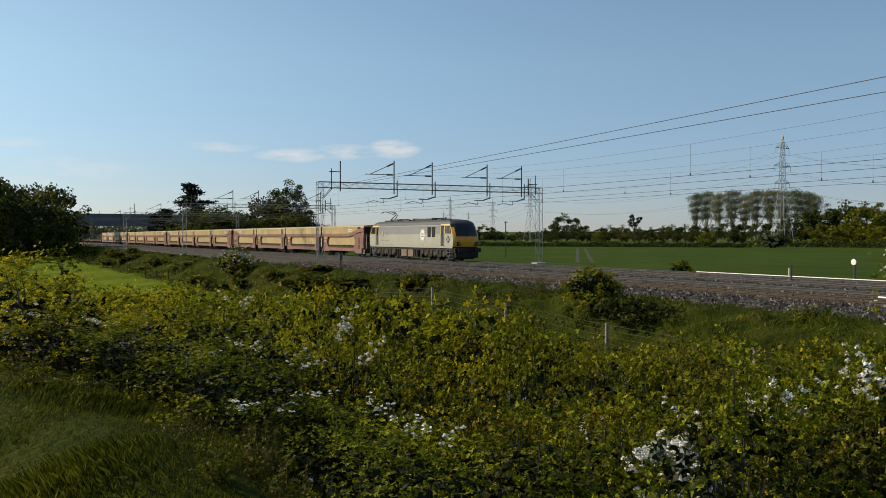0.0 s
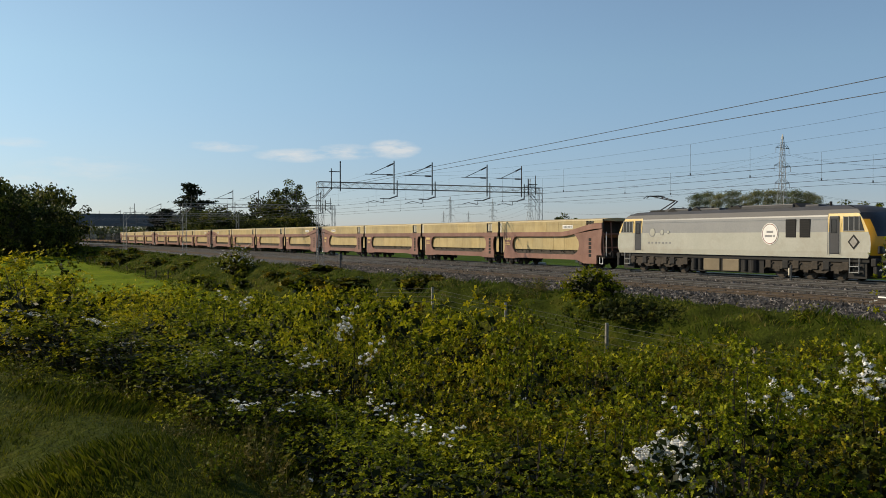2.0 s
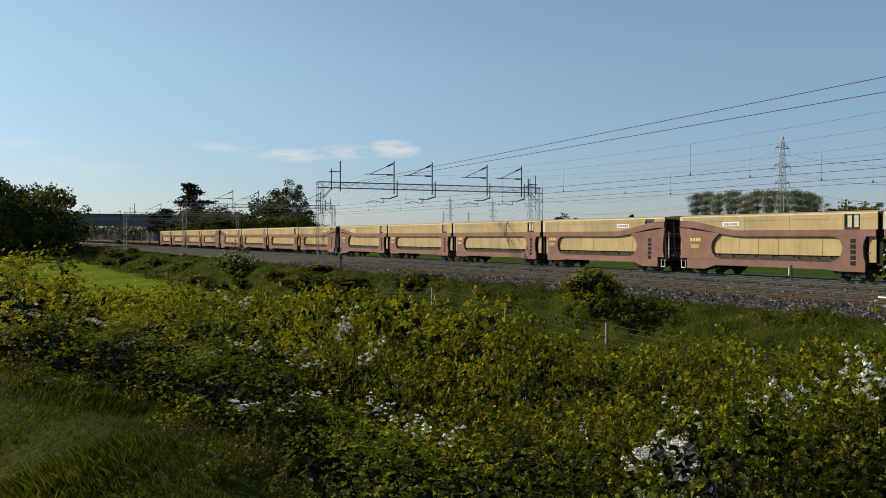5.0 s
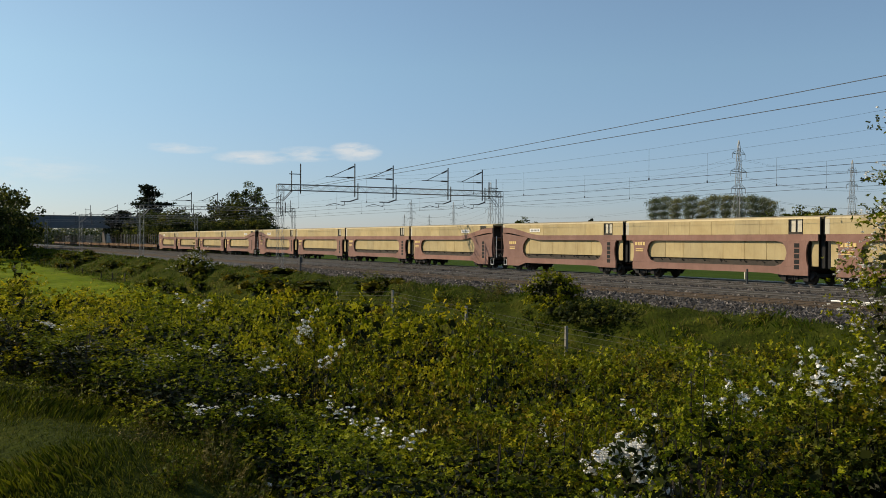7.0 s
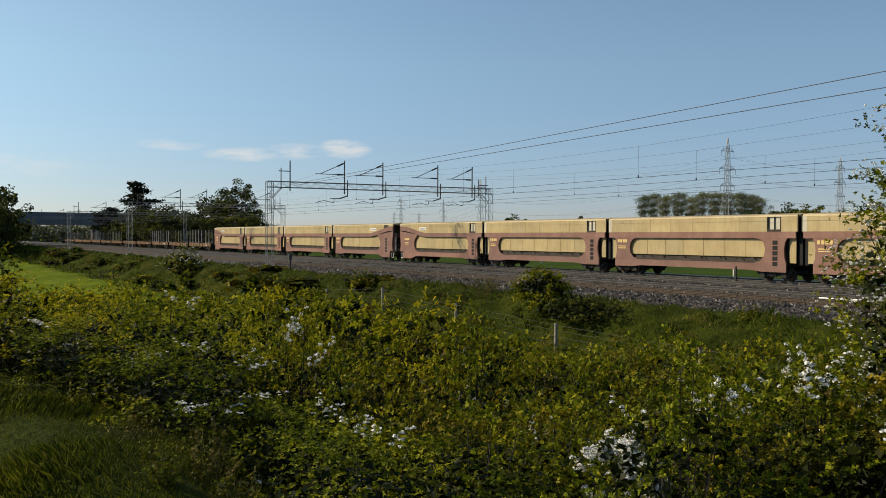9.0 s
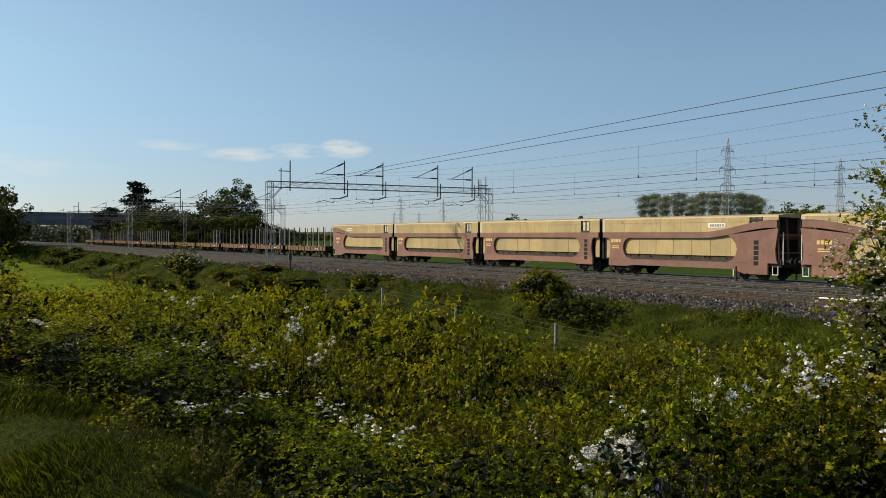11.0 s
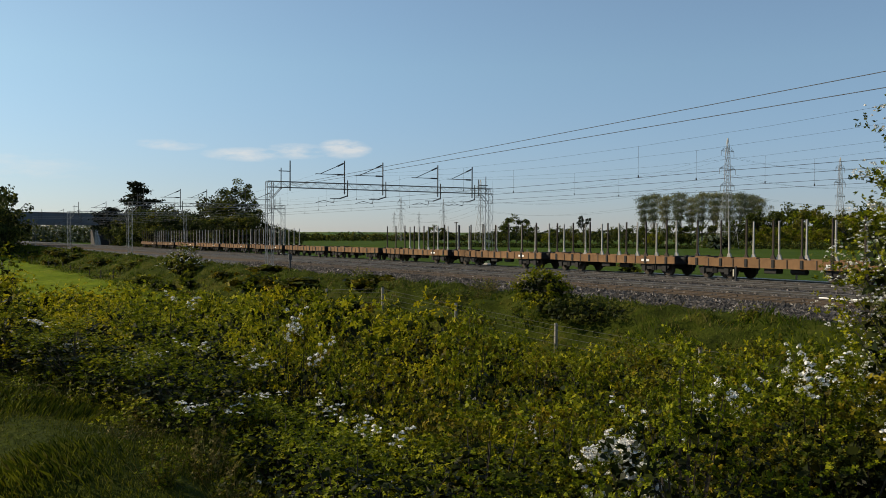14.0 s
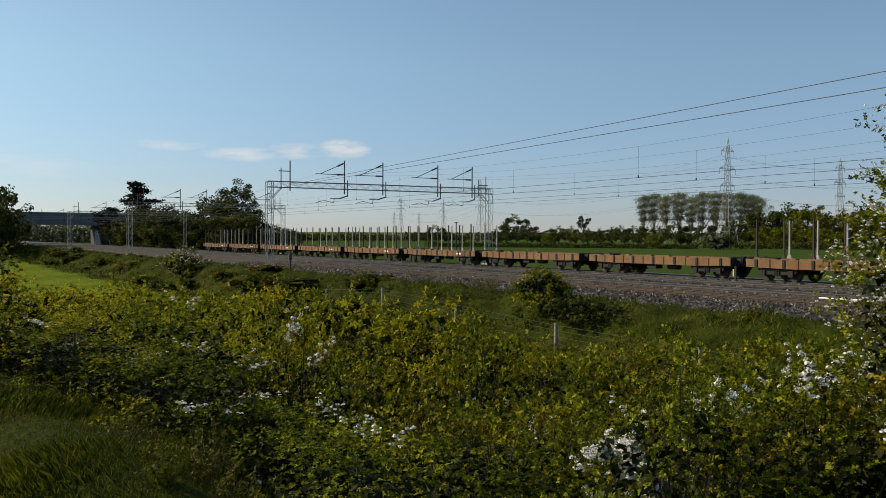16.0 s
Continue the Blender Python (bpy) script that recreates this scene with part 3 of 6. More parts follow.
def build_wires():
    stops = [44.0, *PORTALS, -282.0, -335.0, -388.0]
    for i, ty in enumerate(TRACKS):
        ln = empty("overhead_line", (0, ty, 0), "contact wire hung from a sagging messenger wire by droppers", "overhead line", "overhead lines")
        run = []
        for a, b in zip(stops, stops[1:]):
            n = 8
            pts = [(a + (b - a) * q / n, 0.0, 7.34 - 1.0 * 4 * (q / n) * (1 - q / n)) for q in range(n + 1)]
            run += pts if not run else pts[1:]
            if b < -180:
                continue
            for q in range(1, n, 2):
                bm = B()
                rod(bm, pts[q], (pts[q][0], 0, 5.02), 0.006, 3)
                disc(bm, (pts[q][0], 0, 5.06), (0, 0, 1), 0.03, 0.10, 6)
                part("dropper", bm, "wire", ln)
        part("messenger_wire", tube(B(), run, 0.004), "wire", ln)
        part("contact_wire", tube(B(), [(44.0, 0, 5.0), (-388.0, 0, 5.0)], 0.009), "wire", ln)
    for dz, dr in ((0.0, 0.0), (-0.12, -0.0075)):
        pts = [(x, 26.5, 7.08 + dz + (x + 38.7) * (0.0204 + (0.0 if x < -38 else 0.001)) + dr * (x + 70)) for x in (-70, -60, -50, -40, -30, -20, -10, 0, 20)]
        tagged(link_mesh("feeder_wire", tube(B(), pts, 0.014, 5), "wire"), "dark stranded feeder wire sagging above the line", "wire", "feeder wires")


build_wires()


# ---- train ----
def wheel_mesh(r):
    bm = B()
    disc(bm, (0, 0, 0), (0, 1, 0), r, 0.11, 16)
    disc(bm, (0, 0.06, 0), (0, 1, 0), r + 0.03, 0.03, 16)
    disc(bm, (0, -0.06, 0), (0, 1, 0), r * 0.45, 0.05, 14)
    me = bpy.data.meshes.new("wheel")
    bm.to_mesh(me)
    bm.free()
    me.materials.append(M["brown_grime"])
    return me


W_SMALL, W_MID, W_BIG = wheel_mesh(0.37), wheel_mesh(0.42), wheel_mesh(0.53)


def bogie(parent, x, axles, r, me, half, frame_z, mat="black"):
    bm = B()
    lo, hi = min(axles) - half, max(axles) + half
    for s in (-1, 1):
        y0, y1 = sorted((s * 0.98, s * 1.12))
        prism(bm, [(x + lo, frame_z), (x + lo + 0.2, frame_z - 0.16), (x + hi - 0.2, frame_z - 0.16), (x + hi, frame_z), (x + hi, frame_z + 0.14), (x + lo, frame_z + 0.14)], y0, y1)
        for a in axles:
            box(bm, x + a - 0.16, x + a + 0.16, *sorted((s * 1.10, s * 1.2)), r - 0.17, r + 0.17, 0.02)
        for a, b in zip(axles, axles[1:]):
            for d in (-0.14, 0.0, 0.14):
                disc(bm, (x + (a + b) / 2 + d, s * 1.14, r + 0.05), (0, 0, 1), 0.06, 0.34, 8)
    box(bm, x + lo + 0.3, x + hi - 0.3, -0.95, 0.95, frame_z - 0.05, frame_z + 0.12)
    b = part("bogie", bm, mat, parent, "grimy black bogie frame with axle boxes")
    for a in axles:
        for s in (-1, 1):
            shared("wheel", me, b, Matrix.Translation((x + a, s * 0.76, r)) @ Matrix.Rotation(0 if s < 0 else math.pi, 4, "Z"))
    return b


def buffers(parent, x, way, z=1.05):
    for s in (-1, 1):
        bm = B()
        disc(bm, (x + way * 0.25, s * 0.86, z), (1, 0, 0), 0.1, 0.5, 12)
        disc(bm, (x + way * 0.5, s * 0.86, z), (1, 0, 0), 0.22, 0.05, 16)
        part("buffer", bm, "black", parent)


def section(z):
    """Half width of the locomotive at height z."""
    return float(np.interp(z, [1.1, 1.5, 2.6, 3.3, 3.42, 3.66, 3.85, 3.93], [1.30, 1.33, 1.33, 1.30, 1.27, 1.14, 0.93, 0.0]))


def band(bm, x0, x1, zs):
    """A loft of the body section between two stations over the heights zs, both sides."""
    for s in (-1, 1):
        for za, zb in zip(zs, zs[1:]):
            a = [(x0, s * section(za), za), (x1, s * section(za), za), (x1, s * section(zb), zb), (x0, s * section(zb), zb)]
            bm.faces.new([bm.verts.new(p) for p in (a if s < 0 else a[::-1])])
    return bm


NOSE = [(2.80, 1.19), (2.93, 1.34), (2.98, 1.9), (2.94, 2.28), (2.76, 2.7), (2.50, 3.15), (2.22, 3.48), (1.85, 3.74), (1.1, 3.89), (0.0, 3.93)]


def build_cab(loco, x, turn):
    """One cab end: local x runs outwards from the joint with the body."""
    m = Matrix.Translation((x, 0, 0)) @ Matrix.Rotation(turn, 4, "Z")

    def add(name, bm, mat, label="", smooth=False):
        bm.transform(m)
        return part(name, bm, mat, loco, label, smooth)
    # front: lofted rows, each rounded in plan
    rows = [(px, pz) for px, pz in NOSE]
    bm = B()
    grid = []
    for px, pz in rows:
        w = section(pz) if pz < 3.9 else 0.25
        row = []
        for k in range(13):
            q = -1 + 2 * k / 12
            row.append(bm.verts.new((px - 0.28 * abs(q) ** 3 - (0.12 if abs(q) > 0.99 else 0), q * w, pz)))
        grid.append(row)
    for r0, r1 in zip(grid, grid[1:]):
        for k in range(12):
            fc = bm.faces.new((r0[k], r0[k + 1], r1[k + 1], r1[k]))
            zc = (r0[k].co.z + r1[k].co.z) / 2
            fc.material_index = 0 if zc < 1.3 else 1 if zc < 2.28 or (k in (0, 11) and zc < 3.3) else 2 if zc < 3.48 else 3
            fc.smooth = True
    cab = add("cab_front", bm, ("black", "yellow", "glass", "grey_dark"), "yellow nose below a black wrapped windscreen")
    # sides from the joint to the rounded corner
    for s in (-1, 1):
        for name, zs, mat, cut in (("cab_side_lower", (1.19, 1.5, 1.9, 2.28, 2.5), "grey_light", 0.0), ("cab_side_upper", (2.5, 2.7, 3.15, 3.45), "cream_cab", 0.0)):
            bm = B()
            zz = list(zs)
            for za, zb in zip(zz, zz[1:]):
                xa, xb = (float(np.interp(q, [b for a, b in NOSE], [a for a, b in NOSE])) - 0.40 for q in (za, zb))
                pts = [(0, s * section(za), za), (xa, s * section(za), za), (xb, s * section(zb), zb), (0, s * section(zb), zb)]
                bm.faces.new([bm.verts.new(p) for p in (pts if s < 0 else pts[::-1])])
            add(name, bm, mat)
        # roof flank above the side
        bm = B()
        zz = [3.45, 3.55, 3.66, 3.85, 3.93]
        for za, zb in zip(zz, zz[1:]):
            xa, xb = (max(0.02, float(np.interp(q, [b for a, b in NOSE], [a for a, b in NOSE])) - 0.30) for q in (za, zb))
            pts = [(0, s * section(za), za), (xa, s * section(za), za), (xb, s * section(zb), zb), (0, s * section(zb), zb)]
            bm.faces.new([bm.verts.new(p) for p in (pts if s < 0 else pts[::-1])])
        add("cab_roof", bm, "grey_dark")
        y0, y1 = sorted((s * 1.30, s * 1.345))
        bm = B()
        box(bm, 0.12, 0.72, y0, y1, 1.38, 3.32, 0.03)
        add("cab_door", bm, "grey_dark", "dark grey cab door with a small window")
        bm = B()
        box(bm, 0.25, 0.6, *sorted((s * 1.33, s * 1.352)), 2.45, 3.15, 0.03)
        add("door_window", bm, "glass")
        for hx in (0.06, 0.78):
            bm = B()
            rod(bm, (hx, s * 1.38, 1.35), (hx, s * 1.38, 3.0), 0.016, 6)
            add("handrail", bm, "galv", "slim steel grab rail")
        bm = B()
        prism(bm, [(1.0, 2.55), (2.22, 2.55), (2.08, 2.9), (1.92, 3.28), (1.0, 3.28)], *sorted((s * 1.29, s * 1.345)))
        add("cab_window", bm, "glass", "dark cab side window")
        bm = B()
        for fx in (0.99, 1.3, 1.62, 1.92):
            box(bm, fx - 0.02, fx + 0.02, *sorted((s * 1.30, s * 1.352)), 2.55, 3.3)
        box(bm, 0.97, 2.22, *sorted((s * 1.30, s * 1.352)), 2.53, 2.57)
        add("window_frame", bm, "grey_mid")
        bm = B()
        disc(bm, (2.86, s * 0.82, 1.62), (1, 0, 0), 0.13, 0.12, 16)
        add("headlight", bm, "lamp_glass", "unlit round headlight cluster")
        bm = B()
        box(bm, 2.74, 2.91, *sorted((s * 0.52, s * 1.1)), 1.42, 1.80, 0.05)
        add("headlight_surround", bm, "black")
    bm = B()
    rod(bm, (2.95, 0, 2.28), (2.5, 0, 3.2), 0.025, 6)
    add("windscreen_pillar", bm, "black")
    bm = B()
    box(bm, 2.5, 2.82, -1.24, 1.24, 0.78, 1.19, 0.05)
    box(bm, 2.6, 2.85, -1.2, 1.2, 0.30, 0.80, 0.06)
    add("buffer_beam", bm, "black", "black buffer beam and snowplough")
    for s in (-1, 1):
        bm = B()
        disc(bm, (3.05, s * 0.87, 1.03), (1, 0, 0), 0.11, 0.6, 12)
        box(bm, 3.30, 3.36, s * 0.87 - 0.32, s * 0.87 + 0.32, 0.83, 1.23, 0.03)
        add("buffer", bm, "black")
    bm = B()
    pts = [Vector((2.9 + 0.55 * math.sin(q * 3.0), 0.45, 1.0 - 0.6 * q)) for q in np.linspace(0, 1, 9)] + [Vector((2.85, 0.45, 0.35))]
    for a, b in zip(pts, pts[1:]):
        rod(bm, a, b, 0.035, 6)
    add("brake_hose", bm, "black", "black hanging brake hose")


def build_loco():
    """Tail end of the body at x = 0, front at x = 20, rails at z = 0."""
    lo = empty("electric_locomotive", label="two tone grey electric locomotive with yellow nose and raised pantograph", category="locomotive")
    a, b = 2.6, 17.4
    part("lower_bodyside", band(B(), a, b, (1.19, 1.5, 2.5)), "grey_light", lo, "pale grey lower bodyside")
    part("upper_bodyside", band(B(), a, b, (2.5, 2.9, 3.3, 3.38)), "grey_mid", lo, "mid grey upper bodyside")
    part("roof", band(B(), a, b, (3.38, 3.42, 3.66, 3.85, 3.93)), "grey_dark", lo, "dark grey roof")
    bm = B()
    box(bm, 0.2, 19.8, -1.2, 1.2, 0.98, 1.22)
    box(bm, 0.9, 19.1, -0.72, 0.72, 0.34, 0.99)
    box(bm, 7.0, 12.9, -1.12, 1.12, 0.20, 0.99)
    for x in (4.1, 15.9):
        for d in (-1.95, 0.0, 1.95):
            box(bm, x + d - 0.72, x + d + 0.72, -0.6, 0.6, 0.10, 0.8, 0.06)
    box(bm, 0.4, 1.5, -1.1, 1.1, 0.16, 0.99)
    box(bm, 18.5, 19.6, -1.1, 1.1, 0.16, 0.99)
    part("underframe", bm, "black", lo)
    for x, t in ((b, 0.0), (a, math.pi)):
        build_cab(lo, x, t)
    for x0, x1 in ((14.65, 15.35), (15.6, 16.3)):
        for s in (-1, 1):
            bm = B()
            box(bm, x0, x1, *sorted((s * 1.31, s * 1.342)), 2.22, 3.2, 0.03)
            g = part("side_grille", bm, "void", lo, "dark rectangular side grille")
            bm = B()
            for q in range(7):
                z = 2.28 + q * 0.13
                box(bm, x0 + 0.05, x1 - 0.05, *sorted((s * 1.335, s * 1.352)), z, z + 0.03)
            part("louvres", bm, "black", g)
    for s in (-1,):
        bm = B()
        disc(bm, (13.55, s * 1.335, 2.42), (0, 1, 0), 0.60, 0.03, 36)
        e = part("round_emblem", bm, "white", lo, "white round emblem with a thin red ring")
        bm = B()
        for k in range(36):
            q0, q1 = 2 * math.pi * k / 36, 2 * math.pi * (k + 1) / 36
            rod(bm, (13.55 + 0.54 * math.cos(q0), s * 1.352, 2.42 + 0.54 * math.sin(q0)), (13.55 + 0.54 * math.cos(q1), s * 1.352, 2.42 + 0.54 * math.sin(q1)), 0.018, 4)
        part("emblem_ring", bm, "red", e)
        bm = B()
        for x0, x1, z in ((13.32, 13.78, 2.53), (13.2, 13.72, 2.3), (13.8, 13.9, 2.3)):
            box(bm, x0, x1, s * 1.358, s * 1.345, z - 0.06, z + 0.06)
        part("emblem_bars", bm, "grey_mid", e)
        bm = B()
        prism(bm, [(19.0, 1.62), (19.35, 2.0), (19.0, 2.38), (18.65, 2.0)], s * 1.35, s * 1.32)
        d = part("depot_plaque", bm, "black", lo, "diamond shaped plaque")
        bm = B()
        prism(bm, [(19.0, 1.74), (19.24, 2.0), (19.0, 2.26), (18.76, 2.0)], s * 1.36, s * 1.345)
        part("plaque_face", bm, "concrete", d)
        bm = B()
        for cx in (3.6, 4.55, 5.15):
            disc(bm, (cx, s * 1.335, 2.55), (0, 1, 0), 0.3 if cx < 4 else 0.2 if cx < 5 else 0.12, 0.02, 24)
        rg = part("tunnel_rings", bm, "grey_mid", lo, "three faded grey ring emblems")
        bm = B()
        for cx in (3.64, 4.58, 5.17):
            disc(bm, (cx, s * 1.345, 2.55), (0, 1, 0), 0.24 if cx < 4 else 0.15 if cx < 5 else 0.08, 0.02, 24)
        part("ring_centre", bm, "grey_light", rg)
        bm = B()
        for k in range(7):
            box(bm, 3.2 + k * 0.34, 3.36 + k * 0.34, s * 1.343, s * 1.33, 1.82, 1.93)
        part("name_bars", bm, "grey_mid", lo)
    for x0, x1, w, h in ((4.2, 6.4, 0.8, 0.09), (7.2, 9.0, 0.7, 0.07), (11.0, 14.8, 0.95, 0.12), (15.3, 16.2, 0.6, 0.06)):
        bm = B()
        box(bm, x0, x1, -w, w, 3.8, 3.93 + h, 0.05)
        part("roof_hatch", bm, "grey_dark", lo)
    for x0, x1 in ((4.4, 5.0), (6.6, 7.1), (9.4, 10.6), (14.2, 14.8)):
        bm = B()
        prism(bm, [(x0, 3.8), (x1 + 0.5, 3.8), (x1, 4.09), (x1 - 0.1, 4.09)], -0.85, 0.3)
        part("roof_cowl", bm, "black", lo)
    for x in (5.6, 6.2, 8.2, 9.8, 10.3, 16.9):
        bm = B()
        disc(bm, (x, -0.5, 4.0), (0, 0, 1), 0.07, 0.22, 8)
        part("roof_insulator", bm, "black", lo)
    bm = B()
    knee, foot = Vector((4.35, 0, 4.55)), Vector((3.1, 0, 3.98))
    for s in (-0.25, 0.25):
        rod(bm, foot + Vector((0, s, 0)), knee + Vector((0, s * 0.5, 0)), 0.04, 6)
        rod(bm, knee + Vector((0, s * 0.5, 0)), (2.3, s * 1.4, 4.95), 0.03, 6)
    for dx in (-0.15, 0.15):
        rod(bm, (2.3 + dx, -0.6, 4.96), (2.3 + dx, 0.6, 4.96), 0.03, 6)
        for s in (-1, 1):
            rod(bm, (2.3 + dx, s * 0.6, 4.96), (2.3 + dx, s * 0.85, 4.78), 0.025, 6)
    box(bm, 2.4, 4.2, -0.5, 0.5, 3.9, 4.0)
    part("pantograph", bm, "black", lo, "raised single arm pantograph")
    for x in (4.1, 15.9):
        bogie(lo, x, (-1.95, 0.0, 1.95), 0.53, W_BIG, 0.75, 0.74, "brown_grime")
    for x0, x1 in ((8.2, 9.55), (9.8, 11.1)):
        bm = B()
        box(bm, x0, x1, -1.22, 1.22, 0.26, 0.97, 0.04)
        part("battery_box", bm, "tan_dust", lo, "dusty tan equipment case")
    for x0, x1 in ((7.2, 7.6), (7.75, 8.05), (11.4, 11.7), (11.95, 12.5)):
        bm = B()
        disc(bm, ((x0 + x1) / 2, -1.12, 0.64), (0, 0, 1), (x1 - x0) / 2, 0.6, 12)
        part("air_tank", bm, "black", lo)
    for x in (4.1, 15.9):
        for s in (-1, 1):
            bm = B()
            low = [(-2.75, 0.62), (-2.4, 0.5), (-1.5, 0.5), (-1.25, 0.36), (-0.7, 0.36), (-0.45, 0.5), (0.45, 0.5), (0.7, 0.36), (1.25, 0.36), (1.5, 0.5), (2.4, 0.5), (2.75, 0.62)]
            prism(bm, [(x + q, z) for q, z in low] + [(x + 2.75, 0.93), (x - 2.75, 0.93)], *sorted((s * 1.13, s * 1.19)))
            part("bogie_side_frame", bm, "brown_grime", lo)
    for x in (4.1, 15.9):
        for d in (-2.55, -1.35, -0.62, 0.62, 1.35, 2.55):
            bm = B()
            box(bm, x + d - 0.2, x + d + 0.2, -1.27, -1.12, 0.55, 0.98, 0.03)
            rod(bm, (x + d - 0.3, -1.22, 0.5), (x + d + 0.35, -1.22, 0.86), 0.035, 6)
            part("suspension_gear", bm, "black" if d in (-1.35, 1.35) else "brown_grime", lo)
    for x in (1.0, 19.0):
        bm = B()
        for z in (0.45, 0.75):
            box(bm, x - 0.28, x + 0.28, -1.33, -1.1, z, z + 0.04)
        for d in (-0.28, 0.28):
            rod(bm, (x + d, -1.3, 0.42), (x + d, -1.28, 1.2), 0.025, 6)
        part("cab_steps", bm, "galv", lo)
    return lo


UNIT = 14.98


def arc_pts(cx, cz, r, a0, a1, n=6):
    return [(cx + r * math.cos(radians(a0 + (a1 - a0) * i / n)), cz + r * math.sin(radians(a0 + (a1 - a0) * i / n))) for i in range(n + 1)]


def build_carrier(outer):
    """A covered car carrier; front joint at x = 0, rear joint at x = -UNIT. outer: the end that carries buffers."""
    w = empty("car_carrier_wagon", label="covered car carrier wagon, cream panels in a faded red frame", category="railway wagon", group="covered car carriers")
    zb0, zb1 = 2.28, 2.62

    def lift(x):
        """Rise of the middle rail towards an outer end."""
        d = -x if outer == "front" else (x + UNIT) if outer == "back" else 99
        return 0.62 * float(smooth_step(6.0, 1.0, d)) if d < 6 else 0.0
    ends = {"front": (0.55 if outer == "front" else 0.0), "back": (0.55 if outer == "back" else 0.0)}
    xf, xb = -0.08 - ends["front"], -UNIT + 0.08 + ends["back"]
    # core
    bm = B()
    box(bm, xb + 0.9, xf - 0.9, -1.1, 1.1, 0.8, 3.3)
    part("dark_interior", bm, "brown_grime", w)
    # roof with a shallow crown
    bm = B()
    prism(bm, [(-1.34, 3.40), (-1.30, 3.49), (-0.8, 3.56), (0, 3.6), (0.8, 3.56), (1.30, 3.49), (1.34, 3.40), (0, 3.35)], xb + 0.02, xf - 0.02, "x")
    part("roof", bm, "cream", w, "cream shallow curved roof")
    # upper panels
    slot = (xf - 1.1, xf - 2.0)
    seams = [xf, *slot, *np.linspace(xf - 3.9, xb + 2.2, 6), xb + 0.35, xb]
    for i, (a, b) in enumerate(zip(seams, seams[1:])):
        for s in (-1, 1):
            bm = B()
            recess = i == 1
            y0, y1 = sorted((s * 1.21, s * 1.25) if recess else (s * 1.29, s * 1.33))
            n = 4
            xs = np.linspace(a - 0.008, b + 0.008, n + 1)
            prism(bm, [(x, zb1 + lift(x) + 0.004) for x in xs] + [(xs[-1], 3.41), (xs[0], 3.41)], y0, y1)
            part("upper_panel", bm, "pale" if recess or i == len(seams) - 2 else "cream", w, "pale panel set back between posts" if recess else "")
            if recess:
                for px in (a - 0.06, (a + b) / 2, b + 0.06):
                    bm = B()
                    rod(bm, (px, s * 1.29, zb1 + lift(px)), (px, s * 1.29, 3.42), 0.026, 6)
                    part("slot_post", bm, "black", w)
                bm = B()
                box(bm, b, a, *sorted((s * 1.22, s * 1.34)), zb1 + lift(a) + 0.01, zb1 + lift(a) + 0.12)
                part("slot_ledge", bm, "brown_grime", w)
    # middle rail
    for s in (-1, 1):
        bm = B()
        y0, y1 = sorted((s * 1.26, s * 1.36))
        xs = np.linspace(xf - 0.15, xb + 0.15, 30)
        prism(bm, [(x, zb1 + lift(x)) for x in xs] + [(x, zb0 + lift(x) * 0.9) for x in xs[::-1]], y0, y1)
        part("middle_rail", bm, "pink", w, "faded red side rail")
        # sill
        bm = B()
        dip = 0.16
        lo_f, lo_b = 0.5 - (dip if outer == "front" else 0), 0.5 - (dip if outer == "back" else 0)
        prism(bm, [(xf - 0.75, 0.95), (xb + 0.75, 0.95), (xb + 0.75, lo_b), (xb + 2.3, lo_b), (xb + 3.2, 0.58), (xf - 3.2, 0.58), (xf - 2.3, lo_f), (xf - 0.75, lo_f)], y0, y1)
        part("sill", bm, "pink", w, "faded red lower sill")
        # end plates with waisted outline
        for xe, d, out in ((xf, -1, outer == "front"), (xb, 1, outer == "back")):
            o = 0.12 if out else 0.75
            wide = 2.9 if out else 2.15
            bm = B()
            top = zb0 + (lift(xe + d * 1.0) * 0.9)
            left = [(xe + d * o, 0.954), (xe + d * (o + 0.10), 1.25), (xe + d * (o + 0.14), 1.7), (xe + d * (o + 0.08), 2.05), (xe + d * (o - 0.05), top - 0.006)]
            inner_top = zb0 + lift(xe + d * (wide + 0.55)) * 0.9
            right = [(xe + d * (wide + 0.6), inner_top - 0.006), (xe + d * (wide + 0.25), min(2.2, inner_top - 0.03)), (xe + d * (wide + 0.03), 1.98), (xe + d * (wide - 0.06), 1.65), (xe + d * (wide + 0.04), 1.32), (xe + d * (wide + 0.3), 1.07), (xe + d * (wide + 0.7), 0.954)]
            prism(bm, left + right, y0 + 0.003, y1 - 0.003)
            pl = part("end_plate", bm, "pink", w, "faded red waisted end plate")
            if s < 0:
                bm = B()
                mid = xe + d * (o + (wide - o) * 0.5)
                for k in range(4):
                    box(bm, mid - 0.46 + k * 0.24, mid - 0.28 + k * 0.24, -1.372, -1.35, 1.98, 2.18)
                for k in range(2):
                    box(bm, mid - 0.4, mid + 0.3, -1.372, -1.35, 1.72 - k * 0.12, 1.78 - k * 0.12)
                if d > 0:
                    part("lettering_panel", bm, "cream_cab", pl)
                else:
                    bm.free()
                    for k in range(5):
                        bm = B()
                        box(bm, mid - 0.16, mid + 0.16, -1.366, -1.35, 0.82 + k * 0.28, 1.04 + k * 0.28)
                        part("ladder_slot", bm, "void", pl)
        # lower curtain panels, set back
        cuts2 = list(np.linspace(xf - 2.0, xb + 2.0, 8))
        for a, b in zip(cuts2, cuts2[1:]):
            bm = B()
            box(bm, b + 0.008, a - 0.008, *sorted((s * 1.14, s * 1.19)), 1.27, 2.5, 0.012)
            part("curtain_panel", bm, "cream", w)
        bm = B()
        rg = random.Random(3)
